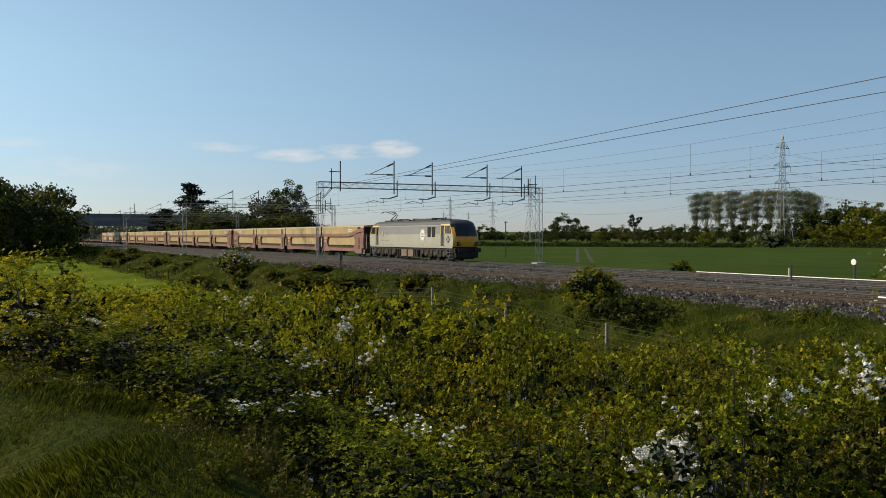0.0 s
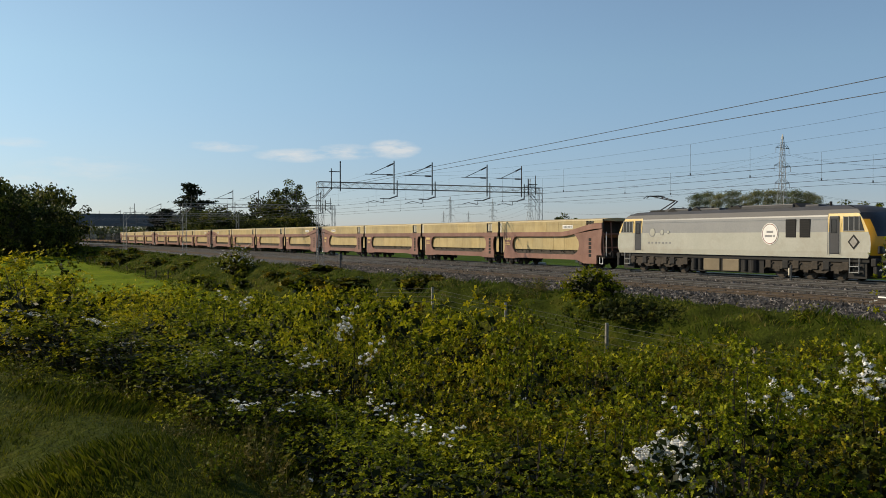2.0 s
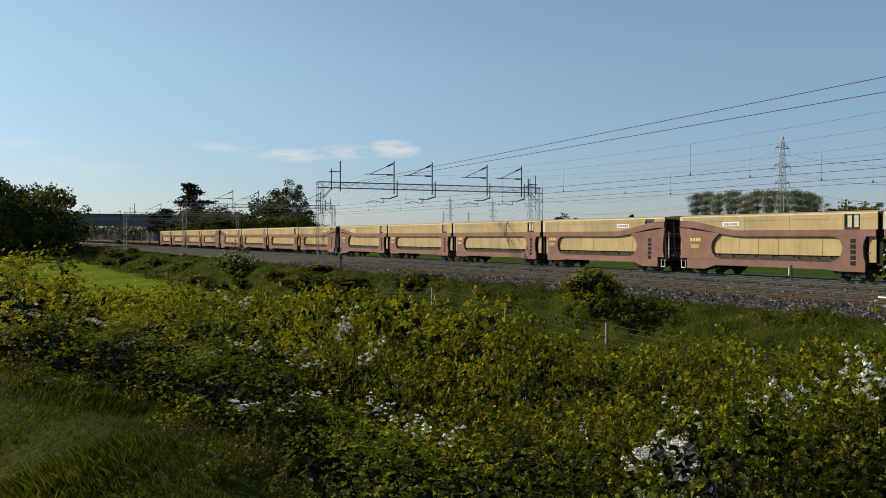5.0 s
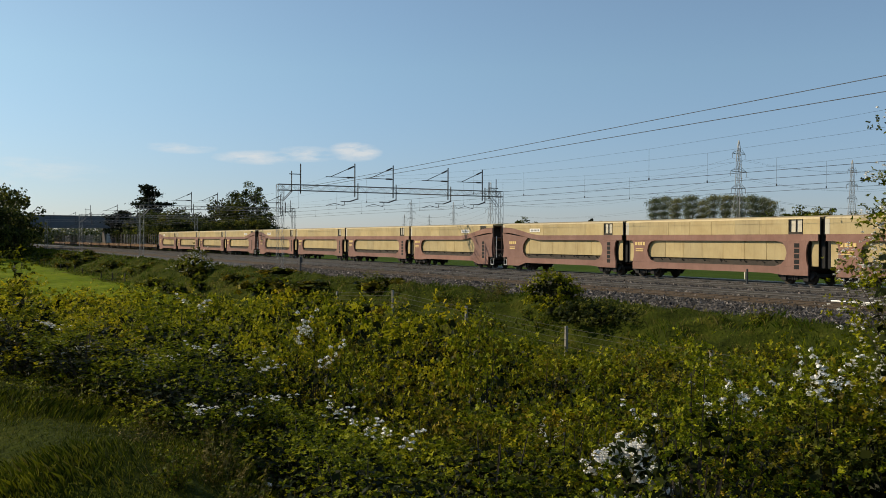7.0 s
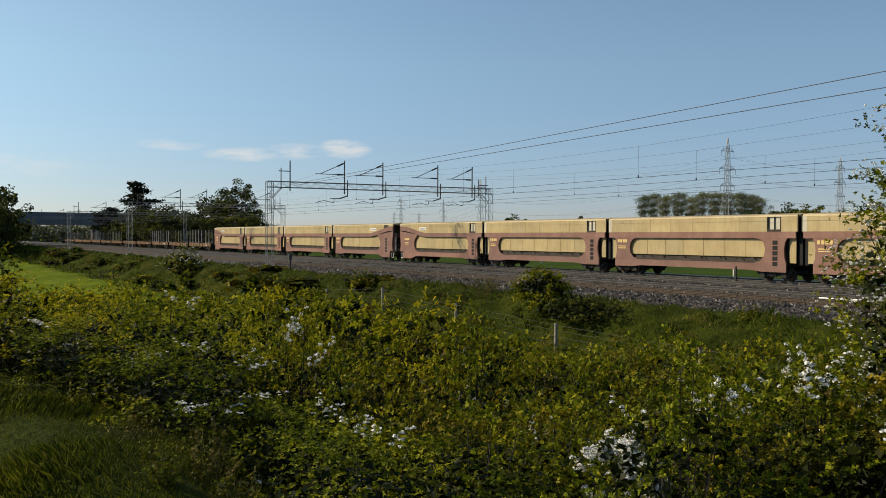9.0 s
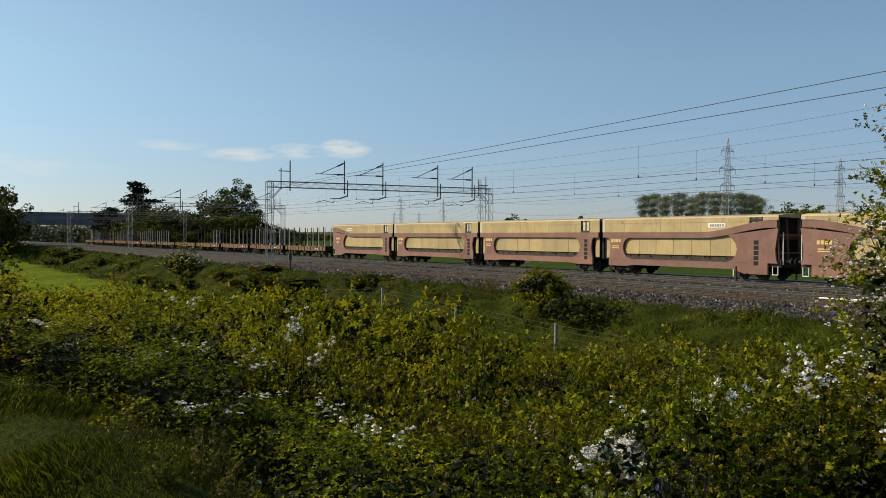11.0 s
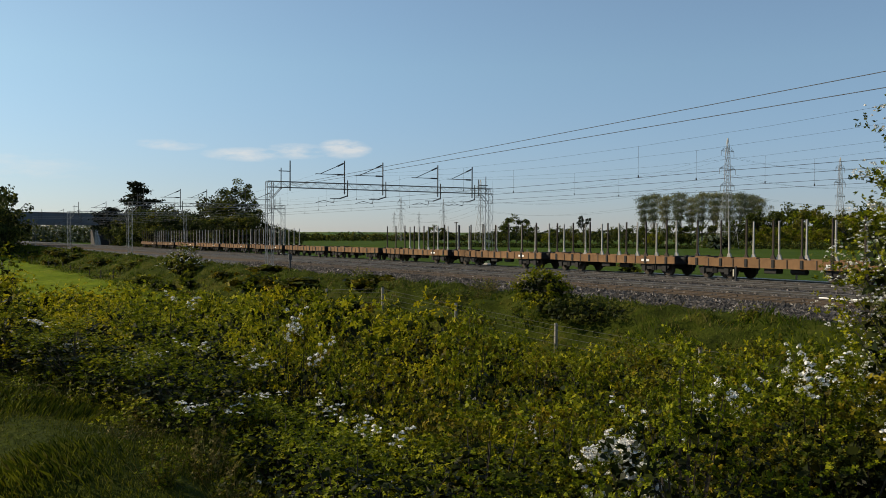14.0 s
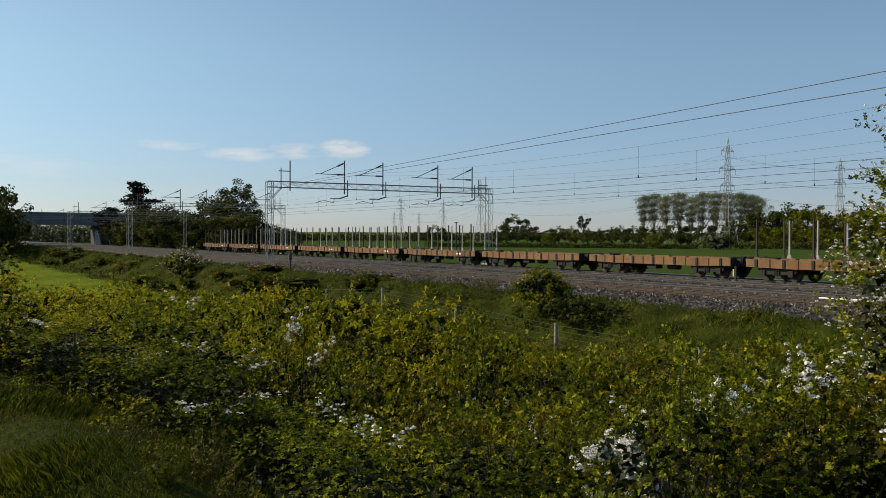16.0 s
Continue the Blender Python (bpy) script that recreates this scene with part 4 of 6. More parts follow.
        top = [(x, 1.08 + rg.uniform(0.0, 0.18) * (rg.random() < 0.7)) for x in np.arange(xf - 2.2, xb + 2.2, -0.16)]
        prism(bm, [(top[-1][0], 0.90), (top[0][0], 0.90)] + top, *sorted((s * 1.18, s * 1.262)))
        part("deck_edge", bm, "brown_grime", w, "dirty deck edge with straps and chocks")
        # set-back panels in the joints
        for xe, d, out in ((xf, -1, outer == "front"), (xb, 1, outer == "back")):
            if not out:
                bm = B()
                box(bm, *sorted((xe + d * 0.28, xe + d * 0.72)), *sorted((s * 1.10, s * 1.14)), 0.98, 2.3, 0.02)
                part("joint_panel", bm, "cream", w)
    for xe, d, out in ((xf, -1, outer == "front"), (xb, 1, outer == "back")):
        for s in (-1, 1):
            bm = B()
            rod(bm, (xe + d * 0.04, s * 1.31, 2.6), (xe + d * 0.04, s * 1.31, 3.5), 0.04, 6)
            part("joint_post", bm, "black", w)
        if not out:
            bm = B()
            box(bm, *sorted((xe + d * 0.0, xe + d * 0.24)), -1.0, 1.0, 0.9, 3.3)
            part("bellows", bm, "void", w, "black gangway bellows")
        else:
            bm = B()
            for s in (-1.18, -0.45, 0.45, 1.18):
                rod(bm, (xe + d * 0.12, s, 0.9), (xe + d * 0.3, s, 3.4), 0.055, 6)
            for z in (1.5, 2.45, 3.38):
                rod(bm, (xe + d * (0.12 + 0.07 * (z - 0.9)), -1.22, z), (xe + d * (0.12 + 0.07 * (z - 0.9)), 1.22, z), 0.05, 6)
            part("end_frame", bm, "pink", w, "faded red open end frame")
            bm = B()
            box(bm, *sorted((xe + d * 0.3, xe + d * 0.9)), -1.15, 1.15, 0.75, 1.2, 0.03)
            box(bm, *sorted((xe + d * 0.5, xe + d * 0.95)), -1.15, 1.15, 2.2, 2.4, 0.03)
            part("end_deck", bm, "rust", w, "rusty loading deck ends")
        bogie(w, xe + d * (2.2 if out else 1.7), (-0.7, 0.7), 0.37, W_SMALL, 0.45, 0.45)
        if out:
            bm = B()
            box(bm, *sorted((xe, xe + d * 0.6)), -1.2, 1.2, 0.75, 1.15)
            part("headstock", bm, "brown_grime", w)
            buffers(w, xe, -d)
            for s in (-1, 1):
                bm = B()
                rod(bm, (xe - d * 0.05, s * 1.1, 0.9), (xe - d * 0.05, s * 1.1, 2.6), 0.03, 6)
                part("end_rail", bm, "white", w)
                bm = B()
                rod(bm, (xe + d * 0.15, s * 1.25, 0.35), (xe + d * 0.15, s * 1.25, 0.8), 0.025, 6)
                rod(bm, (xe + d * 0.5, s * 1.25, 0.35), (xe + d * 0.5, s * 1.25, 0.8), 0.025, 6)
                rod(bm, (xe + d * 0.15, s * 1.25, 0.35), (xe + d * 0.5, s * 1.25, 0.35), 0.025, 6)
                part("foot_step", bm, "white", w)
    if outer == "front":
        bm = B()
        box(bm, -5.6, -4.3, -1.352, -1.331, 2.86, 3.12, 0.004)
        sg = part("sign_plate", bm, "white", w, "white rectangular sign with dark lettering bars")
        bm = B()
        for k in range(6):
            box(bm, -5.45 + k * 0.18, -5.33 + k * 0.18, -1.36, -1.35, 2.92, 3.06)
        part("sign_bars", bm, "grey_mid", sg)
    if outer == "back":
        bm = B()
        box(bm, -10.6, -9.3, -1.352, -1.331, 2.86, 3.12, 0.004)
        sg = part("sign_plate", bm, "white", w, "white rectangular sign with dark lettering bars")
        bm = B()
        for k in range(6):
            box(bm, -10.45 + k * 0.18, -10.33 + k * 0.18, -1.36, -1.35, 2.92, 3.06)
        part("sign_bars", bm, "grey_mid", sg)
    return w


FLAT = 13.33


def build_flat(stakes):
    """A bogie flat wagon; front buffer faces at x = 0."""
    w = empty("flat_wagon", label="rusty empty flat wagon with upright steel stakes" if stakes else "rusty empty flat wagon with low sides and no stakes", category="railway wagon", group="flat wagons")
    xf, xb = -0.55, -FLAT + 0.55
    bm = B()
    for s in (-1, 1):
        y0, y1 = sorted((s * 1.22, s * 1.32))
        prism(bm, [(xf, 1.16), (xb, 1.16), (xb, 0.74), (xb + 2.6, 0.68), (xf - 2.6, 0.68), (xf, 0.74)], y0, y1)
    part("sole_bar", bm, "rust", w, "rust orange steel sole bar")
    bm = B()
    box(bm, xb, xf, -1.2, 1.2, 1.0, 1.1)
    part("deck", bm, "brown_grime", w, "worn brown deck")
    pocket_x = list(np.linspace(xf - 0.7, xb + 0.7, 7))
    for x in pocket_x:
        for s in (-1, 1):
            bm = B()
            box(bm, x - 0.09, x + 0.09, *sorted((s * 1.30, s * 1.37)), 0.72, 1.15, 0.015)
            part("stake_pocket", bm, "black", w)
    for q in np.linspace(xf - 1.6, xb + 1.6, 6):
        bm = B()
        box(bm, q - 0.03, q + 0.03, -1.345, -1.315, 0.70, 1.15)
        part("sole_bar_rib", bm, "dark_rust", w)
    rg = random.Random(8 if stakes else 9)
    for _ in range(9):
        bm = B()
        x = rg.uniform(xb + 0.5, xf - 0.5)
        box(bm, x - rg.uniform(0.1, 0.5), x + rg.uniform(0.1, 0.5), -1.26, -1.0, 1.14, 1.17 + rg.uniform(0.02, 0.08))
        part("lashing_gear", bm, "rust", w)
    if stakes:
        for k, x in enumerate(pocket_x):
            for s in (-1, 1):
                bm = B()
                h = 3.28 + rg.uniform(-0.06, 0.06)
                lean = rg.uniform(-0.02, 0.02)
                q = x + s * 0.12
                prism(bm, [(q - 0.045, 1.1), (q + 0.045, 1.1), (q + 0.035 + lean, h), (q - 0.035 + lean, h)], *sorted((s * 1.12, s * 1.20)))
                prism(bm, [(q - 0.2, 1.1), (q + 0.2, 1.1), (q + 0.08, 1.38), (q - 0.08, 1.38)], *sorted((s * 1.12, s * 1.22)))
                # near stakes are coloured dark as if shaded, far ones pale as if lit
                part("stake", bm, "dark_rust" if s < 0 else "concrete", w, "dark rusted stake with near side shade in its colour" if s < 0 else "pale stake with far side light in its colour")
    for xe, d in ((xf, -1), (xb, 1)):
        bogie(w, xe + d * 1.9, (-0.9, 0.9), 0.42, W_MID, 0.35, 0.52)
        bm = B()
        box(bm, *sorted((xe - d * 0.03, xe + d * 0.22)), -1.28, 1.28, 0.70, 1.22, 0.03)
        part("headstock", bm, "black", w, "black end beam and hand brake housing")
        buffers(w, xe, -d)
    bm = B()
    box(bm, -7.4, -6.6, -1.15, -0.6, 0.4, 0.70, 0.03)
    part("brake_box", bm, "black", w)
    bm = B()
    disc(bm, (-5.4, -0.8, 0.55), (1, 0, 0), 0.17, 0.9, 10)
    part("brake_cylinder", bm, "black", w)
    if stakes:
        bm = B()
        box(bm, -3.4, -2.7, -1.335, -1.322, 0.84, 0.98)
        part("white_plate", bm, "white", w)
    return w


SPEED, START, TRACK_Y = 22.1514, -95.1989, 40.57
loco = build_loco()
kinds = {k: build_carrier(k) for k in ("front", "inner", "back")}
train = [(loco, 0.0)]
used = set()
for i in range(16):
    k = ("front", "inner", "inner", "back")[i % 4]
    ob = kinds[k] if k not in used else copy_thing(kinds[k], Matrix())
    used.add(k)
    train.append((ob, -1.0 - UNIT * i))
flats = {True: build_flat(True), False: build_flat(False)}
for i in range(12):
    k = i not in (4, 5)
    ob = flats[k] if ("f", k) not in used else copy_thing(flats[k], Matrix())
    used.add(("f", k))
    train.append((ob, -241.6 - FLAT * i))
for ob, off in train:
    ob.location = (START + off, TRACK_Y, 0)


def motions():
    for ob, off in train:
        walk(ob, [(t, pose(START + off + SPEED * t, TRACK_Y, 0)) for t in (0.0, 4.0, 8.0, 12.0, 16.0)])


# ---- planting ----
def put_mesh(name, me, parent, kind=""):
    ob = shared(name, me, parent)
    if kind:
        tagged(ob, kind=kind)
    return ob


def shoots(rng, n, rad, top, low=0.15):
    """Tips and feet of shoots that fill an uneven dome."""
    az = rng.uniform(0, 2 * math.pi, n)
    el = np.arccos(rng.uniform(0.0, 1.0, n) ** 0.9)
    bumps = 1 + 0.22 * np.sin(3 * az + rng.uniform(0, 6)) + 0.12 * np.sin(5 * az + rng.uniform(0, 6))
    k = rng.uniform(0.45, 1.15, n) * bumps
    tip = np.stack([rad * np.sin(el) * np.cos(az) * k, rad * np.sin(el) * np.sin(az) * k, low * top + (1 - low) * top * np.cos(el) * rng.uniform(0.72, 1.12, n)], 1)
    foot = tip * np.array([0.25, 0.25, 0.2])
    return foot, tip


LEAVES_EACH = 5


def rosette_mesh(name, rng, c, out, size, mats, index):
    """Rosettes of lobed leaves that share a centre; each leaf is one bent blade, widest beyond its middle."""
    k, e = len(c), LEAVES_EACH
    axis = 0.4 * np.array([0.0, 0.0, 1.0]) + 0.7 * out + 0.75 * rng.normal(size=(k, 3))
    axis /= np.linalg.norm(axis, axis=1, keepdims=True)
    u = np.cross(axis, rng.normal(size=(k, 3)))
    u /= np.linalg.norm(u, axis=1, keepdims=True) + 1e-9
    w = np.cross(axis, u)
    phi = (np.arange(e) * 2 * math.pi / e)[None] + rng.uniform(-0.4, 0.4, (k, e))
    s = size * rng.uniform(0.65, 1.35, (k, e, 1))
    rise = rng.uniform(-0.3, 1.2, (k, e, 1))
    dirn = np.cos(phi)[..., None] * u[:, None] + np.sin(phi)[..., None] * w[:, None] + rise * axis[:, None]
    dirn /= np.linalg.norm(dirn, axis=2, keepdims=True)
    perp = np.cross(axis[:, None], dirn)
    perp /= np.linalg.norm(perp, axis=2, keepdims=True) + 1e-9
    mid = c[:, None] + dirn * s * 0.72
    lift = axis[:, None] * s * 0.12
    tipv = c[:, None] + dirn * s * 1.2 - axis[:, None] * s * 0.10
    ring = np.stack([mid - perp * s * 0.40 + lift, tipv, mid + perp * s * 0.40 + lift], 2)
    v = np.concatenate([c[:, None], ring.reshape(k, e * 3, 3)], 1)
    step = 1 + 3 * e
    base = np.arange(k)[:, None] * step
    j = np.arange(e)[None] * 3 + 1
    f = np.stack([np.broadcast_to(base, (k, e)), base + j, base + j + 1, base + j + 2], 2).reshape(-1, 4)
    me = bpy.data.meshes.new(name)
    me.vertices.add(k * step)
    me.vertices.foreach_set("co", v.reshape(-1).astype(np.float32))
    me.loops.add(len(f) * 4)
    me.loops.foreach_set("vertex_index", f.ravel().astype(np.int32))
    me.polygons.add(len(f))
    me.polygons.foreach_set("loop_start", np.arange(0, len(f) * 4, 4, dtype=np.int32))
    me.polygons.foreach_set("loop_total", np.full(len(f), 4, dtype=np.int32))
    me.polygons.foreach_set("material_index", np.repeat(index, e).astype(np.int32))
    for x in mats:
        me.materials.append(M[x])
    me.update(calc_edges=True)
    return me


def build_bush(seed, rad, top, n_boughs, n_leaves, size, mats, blossom=0.0, label="leafy hawthorn bush", petal=0.03, heads=14, crown=0.0):
    """Stems, and boughs that each carry a tuft of leaves with gaps between; some boughs flower."""
    rng = np.random.default_rng(seed)
    ob = empty("hawthorn_bush", label=label, category="bush", group="hawthorn bushes")
    foot, tip = shoots(rng, n_boughs, rad * 0.86, top * 0.88, 0.2)
    rho = rng.uniform(0.22, 0.42, n_boughs) * (rad * 0.6 + top * 0.2)
    if crown:
        rho = np.minimum(rho, 0.28)
        d = rng.normal(size=(n_boughs, 3))
        d /= np.linalg.norm(d, axis=1, keepdims=True)
        tip = d * rng.uniform(0.6, 1.0, (n_boughs, 1)) * np.array([rad, rad, (top - crown) / 2]) + np.array([0, 0, (top + crown) / 2])
        foot = tip * np.array([0.12, 0.12, 0.5])
    vs, fs = [], []
    for a, b in zip(foot, tip):
        for p, q, r0, r1 in ((a * 0.05, a, 0.024, 0.016), (a, b, 0.014, 0.004)):
            o = len(vs)
            for c, rr in ((p, r0), (q, r1)):
                vs += [(c[0] + rr, c[1], c[2]), (c[0] - rr * 0.5, c[1] + rr * 0.87, c[2]), (c[0] - rr * 0.5, c[1] - rr * 0.87, c[2])]
            fs += [(o, o + 1, o + 4, o + 3), (o + 1, o + 2, o + 5, o + 4), (o + 2, o, o + 3, o + 5)]
    put_mesh("stem", raw_mesh("stem", vs, fs, ["bark"]), ob)
    # each bough spreads a flat spray of twigs; rosettes of leaves crowd along them
    sets = max(1, n_leaves // LEAVES_EACH)
    share = rho ** 2 * rng.uniform(0.6, 1.3, n_boughs)
    own = rng.choice(n_boughs, sets, p=share / share.sum())
    twigs = 15
    out = tip / (np.linalg.norm(tip, axis=1, keepdims=True) + 1e-6)
    td = rng.normal(size=(n_boughs, twigs, 3))
    td = td / np.linalg.norm(td, axis=2, keepdims=True) * np.array([1.0, 1.0, 0.55]) + 0.5 * out[:, None]
    reach_t = rng.uniform(0.7, 1.3, (n_boughs, twigs, 1)) * np.where(rng.random((n_boughs, twigs, 1)) < 0.07, 1.6 if not crown else 1.1, 1.0)
    td *= reach_t * rho[:, None, None]
    tw = rng.integers(0, twigs, sets)
    f = rng.uniform(0.1, 1.0, sets) ** 0.65
    c = tip[own] + td[own, tw] * f[:, None] + rng.normal(size=(sets, 3)) * (0.055 * rho[own])[:, None]
    c[:, 2] += 0.10 * rho[own] * (1 - f) - 0.12 * rho[own] * f * f
    c[:, 2] = np.maximum(c[:, 2], 0.03)
    if len(mats) == 3:
        odds = [0.50, 0.24, 0.26] if mats[0] == "hawthorn" else [0.34, 0.33, 0.33]
    else:
        odds = [1.0 / len(mats)] * len(mats)
    bough_mat = rng.choice(len(mats), n_boughs, p=odds)
    put_mesh("leaves", rosette_mesh("leaves", rng, c, out[own], size, mats, bough_mat[own]), ob)
    # near-black leaves fill the heart of the bush; shade is put into their colour
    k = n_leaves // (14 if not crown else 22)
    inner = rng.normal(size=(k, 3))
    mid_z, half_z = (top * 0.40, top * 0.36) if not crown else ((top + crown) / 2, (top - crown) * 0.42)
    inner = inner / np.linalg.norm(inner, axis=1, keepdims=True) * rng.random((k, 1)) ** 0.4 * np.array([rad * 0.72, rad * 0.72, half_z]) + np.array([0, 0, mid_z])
    tagged(put_mesh("inner_leaves", quads_mesh("inner_leaves", leaf_quads(rng, inner, size * 3.3), ["heartleaf"]), ob), "inner leaves painted dark for the shade inside the bush")
    if blossom:
        chosen = rng.permutation(n_boughs)[: max(2, int(round(n_boughs * blossom)))]
        each = 15
        hn = heads * len(chosen)
        hb = np.repeat(chosen, heads)
        ht = rng.integers(0, 4, hn)
        hc = tip[hb] + td[hb, ht] * rng.uniform(0.3, 0.9, (hn, 1)) + rng.normal(size=(hn, 3)) * 0.02 + size * out[hb] + np.array([0, 0, size * 1.1])
        d = rng.normal(size=(hn, each, 3))
        d[..., 2] = np.abs(d[..., 2]) * 0.8
        d /= np.linalg.norm(d, axis=2, keepdims=True)
        pc = hc[:, None] + d * petal * rng.uniform(0.55, 0.95, (hn, each, 1))
        tagged(put_mesh("blossom", quads_mesh("blossom", leaf_quads(rng, pc.reshape(-1, 3), petal * 0.75, 0.6), ["blossom"]), ob), "clusters of small white blossom")
    return ob


def spin(x, y, z, rz, s=1.0, sz=None):
    return Matrix.LocRotScale((x, y, z), Euler((0, 0, rz)), (s, s, sz or s))


def copy_scaled(ob, x, y, z, rz, s, sz):
    c = copy_thing(ob, Matrix.Translation((x, y, z)) @ Matrix.Rotation(rz, 4, "Z"))
    c.scale = (s, s, sz)
    return c


def ground_at(x, y):
    return float(lay(np.array([x]), np.array([y]))[0])


LEAF3 = ["hawthorn", "young", "bronze"]
GOLD3 = ["gold", "hawthorn", "young"]
FRESH3 = ["gold", "hawthorn", "gold"]
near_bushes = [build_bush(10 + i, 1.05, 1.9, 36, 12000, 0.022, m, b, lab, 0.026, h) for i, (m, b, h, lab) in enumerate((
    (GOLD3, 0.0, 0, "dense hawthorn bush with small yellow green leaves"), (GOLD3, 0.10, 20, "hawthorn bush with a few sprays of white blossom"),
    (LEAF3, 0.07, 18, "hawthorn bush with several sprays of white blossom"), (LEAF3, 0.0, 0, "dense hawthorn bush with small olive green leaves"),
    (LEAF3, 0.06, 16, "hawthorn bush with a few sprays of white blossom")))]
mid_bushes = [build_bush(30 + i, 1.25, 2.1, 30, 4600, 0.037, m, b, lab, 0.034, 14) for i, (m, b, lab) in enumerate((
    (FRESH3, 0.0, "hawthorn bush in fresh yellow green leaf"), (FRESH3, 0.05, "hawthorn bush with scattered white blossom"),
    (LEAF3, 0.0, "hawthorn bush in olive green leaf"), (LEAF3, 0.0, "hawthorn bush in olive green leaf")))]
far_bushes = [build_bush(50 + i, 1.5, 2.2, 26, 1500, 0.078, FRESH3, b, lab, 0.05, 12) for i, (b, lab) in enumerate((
    (0.0, "low rounded hawthorn bush among rough grass"), (0.0, "low rounded hawthorn bush among rough grass"), (0.0, "low rounded hawthorn bush among rough grass")))]


def plant_thicket():
    rng = random.Random(21)
    spots = []
    used_first = set()

    def place(pool, x, y, s, sz):
        ob = rng.choice(pool)
        z = ground_at(x, y) - 0.12
        if ob not in used_first:
            used_first.add(ob)
            ob.matrix_basis = spin(x, y, z, rng.uniform(0, 6.3), s, sz)
        else:
            copy_scaled(ob, x, y, z, rng.uniform(0, 6.3), s, sz)
    # the front row stands along the brow of the grass slope
    last = None
    for step in range(0, 270):
        deg = step * 0.1
        edge = float(np.interp(deg, [0, 5, 8.5, 13, 16, 19.4, 26], [0.112, 0.138, 0.160, 0.192, 0.220, 0.275, 0.40]))
        r = 5.5
        while r < 18 and (EYE[2] - ground_at(*(-r * math.cos(radians(deg)), r * math.sin(radians(deg))))) / r > edge:
            r += 0.25
        r += rng.uniform(0.2, 0.8)
        x, y = -r * math.cos(radians(deg)), r * math.sin(radians(deg))
        if last and math.hypot(x - last[0], y - last[1]) < 1.15:
            continue
        last = (x, y)
        spots.append(last)
        h = rng.uniform(0.9, 1.6)
        place(near_bushes[:2] if r < 14 else mid_bushes[:2], x, y, rng.uniform(0.8, 1.05), h / 2.0)
    tries = 0
    while tries < 9000:
        tries += 1
        az = radians(rng.uniform(-4, 60))
        r = rng.uniform(6.3, 58) if rng.random() < 0.6 else rng.uniform(6.3, 26)
        x, y = -r * math.cos(az), r * math.sin(az)
        if y > 18.6:
            continue
        deg = math.degrees(az)
        # rough grass keeps the near slope clear of bushes
        reach = float(np.interp(deg - 20.0 / r, [-4, 0, 5, 8.5, 13, 16, 19.4, 26], [0.105, 0.116, 0.142, 0.166, 0.20, 0.228, 0.285, 0.42]))
        if (EYE[2] - ground_at(x, y)) / (r - 0.2) > reach:
            continue
        gap = 1.25 if r < 14 else 1.7 if r < 28 else 2.35
        if 32.5 < deg < 44.5 and r < 9.2:
            continue
        if any((x - a) ** 2 + (y - b) ** 2 < gap * gap for a, b in spots):
            continue
        spots.append((x, y))
        # the highest that the plant may stand and leave the bank in view
        dip = float(np.interp(deg, [0, 3, 6, 10, 13, 15, 19, 24, 29, 34, 38, 43, 46, 50, 60], [0.03, 0.034, 0.042, 0.053, 0.044, 0.052, 0.054, 0.053, 0.064, 0.084, 0.106, 0.108, 0.078, 0.082, 0.080]))
        room = EYE[2] - dip * r - ground_at(x, y)
        want = rng.uniform(2.1, 3.6)
        if r < 13:
            want = min(want, (EYE[2] - float(np.interp(deg, [0, 13, 19, 26, 42, 48], [0.07, 0.085, 0.12, 0.20, 0.19, 0.105])) * r - ground_at(x, y)) * rng.uniform(0.85, 1.15) + 0.35)
        h = min(want + (0.5 if r > 28 else 0), room * rng.uniform(0.8, 1.1))
        if h < 0.5:
            continue
        pool, base, rad = (near_bushes[:2] if deg < 21 else near_bushes[2:], 1.9, 1.05) if r < 14 else (mid_bushes[:2] if deg < 26 + rng.uniform(-4, 6) else mid_bushes[2:], 2.1, 1.25) if r < 28 else (far_bushes, 2.2, 1.5)
        place(pool, x, y, rng.uniform(0.85, 1.2) * (0.75 + 0.25 * min(1.3, h / base)), h / base)
    for pool in (near_bushes, mid_bushes, far_bushes):
        for ob in pool:
            if ob not in used_first:
                ob.location = (-30, 12, ground_at(-30, 12))


plant_thicket()


def at_dir(px_az, r):
    a = radians(px_az)
    return -r * math.cos(a), r * math.sin(a)


def single_bush(seed, az, r, rad, top, n, leaves, size, mats, blossom, label, petal=0.03, sink=0.1, heads=11, crown=0.0):
    b = build_bush(seed, rad, top, n, leaves, size, mats, blossom, label, petal, heads, crown)
    x, y = at_dir(az, r)
    b.location = (x, y, ground_at(x, y) - sink)
    return b


single_bush(71, 36.1, 36.8, 1.25, 1.6, 60, 11000, 0.048, ["young", "hawthorn"], 0.0, "rounded bush on bare stems on the railway bank", crown=0.12)
# dark leaf mound fills in the cast shadow right of the rounded bush
single_bush(72, 38.9, 35.2, 2.3, 0.85, 48, 6000, 0.06, ["midleaf", "darkleaf"], 0.0, "low bramble mound darkened to stand for the bank bush's shadow")
single_bush(73, 14.3, 85.0, 2.0, 2.6, 30, 3000, 0.11, ["young", "midleaf"], 0.9, "hawthorn on the bank covered in white blossom", 0.055, 0.1, 13)
single_bush(81, 4.7, 25.0, 0.32, 2.1 - ground_at(*at_dir(4.7, 25.0)), 22, 1500, 0.05, ["hawthorn", "young"], 0.0, "slender upright hawthorn shoot above the thicket", crown=0.4)
single_bush(74, 41.4, 7.9, 0.40, 1.2, 44, 1800, 0.024, ["hawthorn", "young"], 1.0, "hawthorn bush heavy with white blossom", 0.026, 0.1, 26, 0.35)
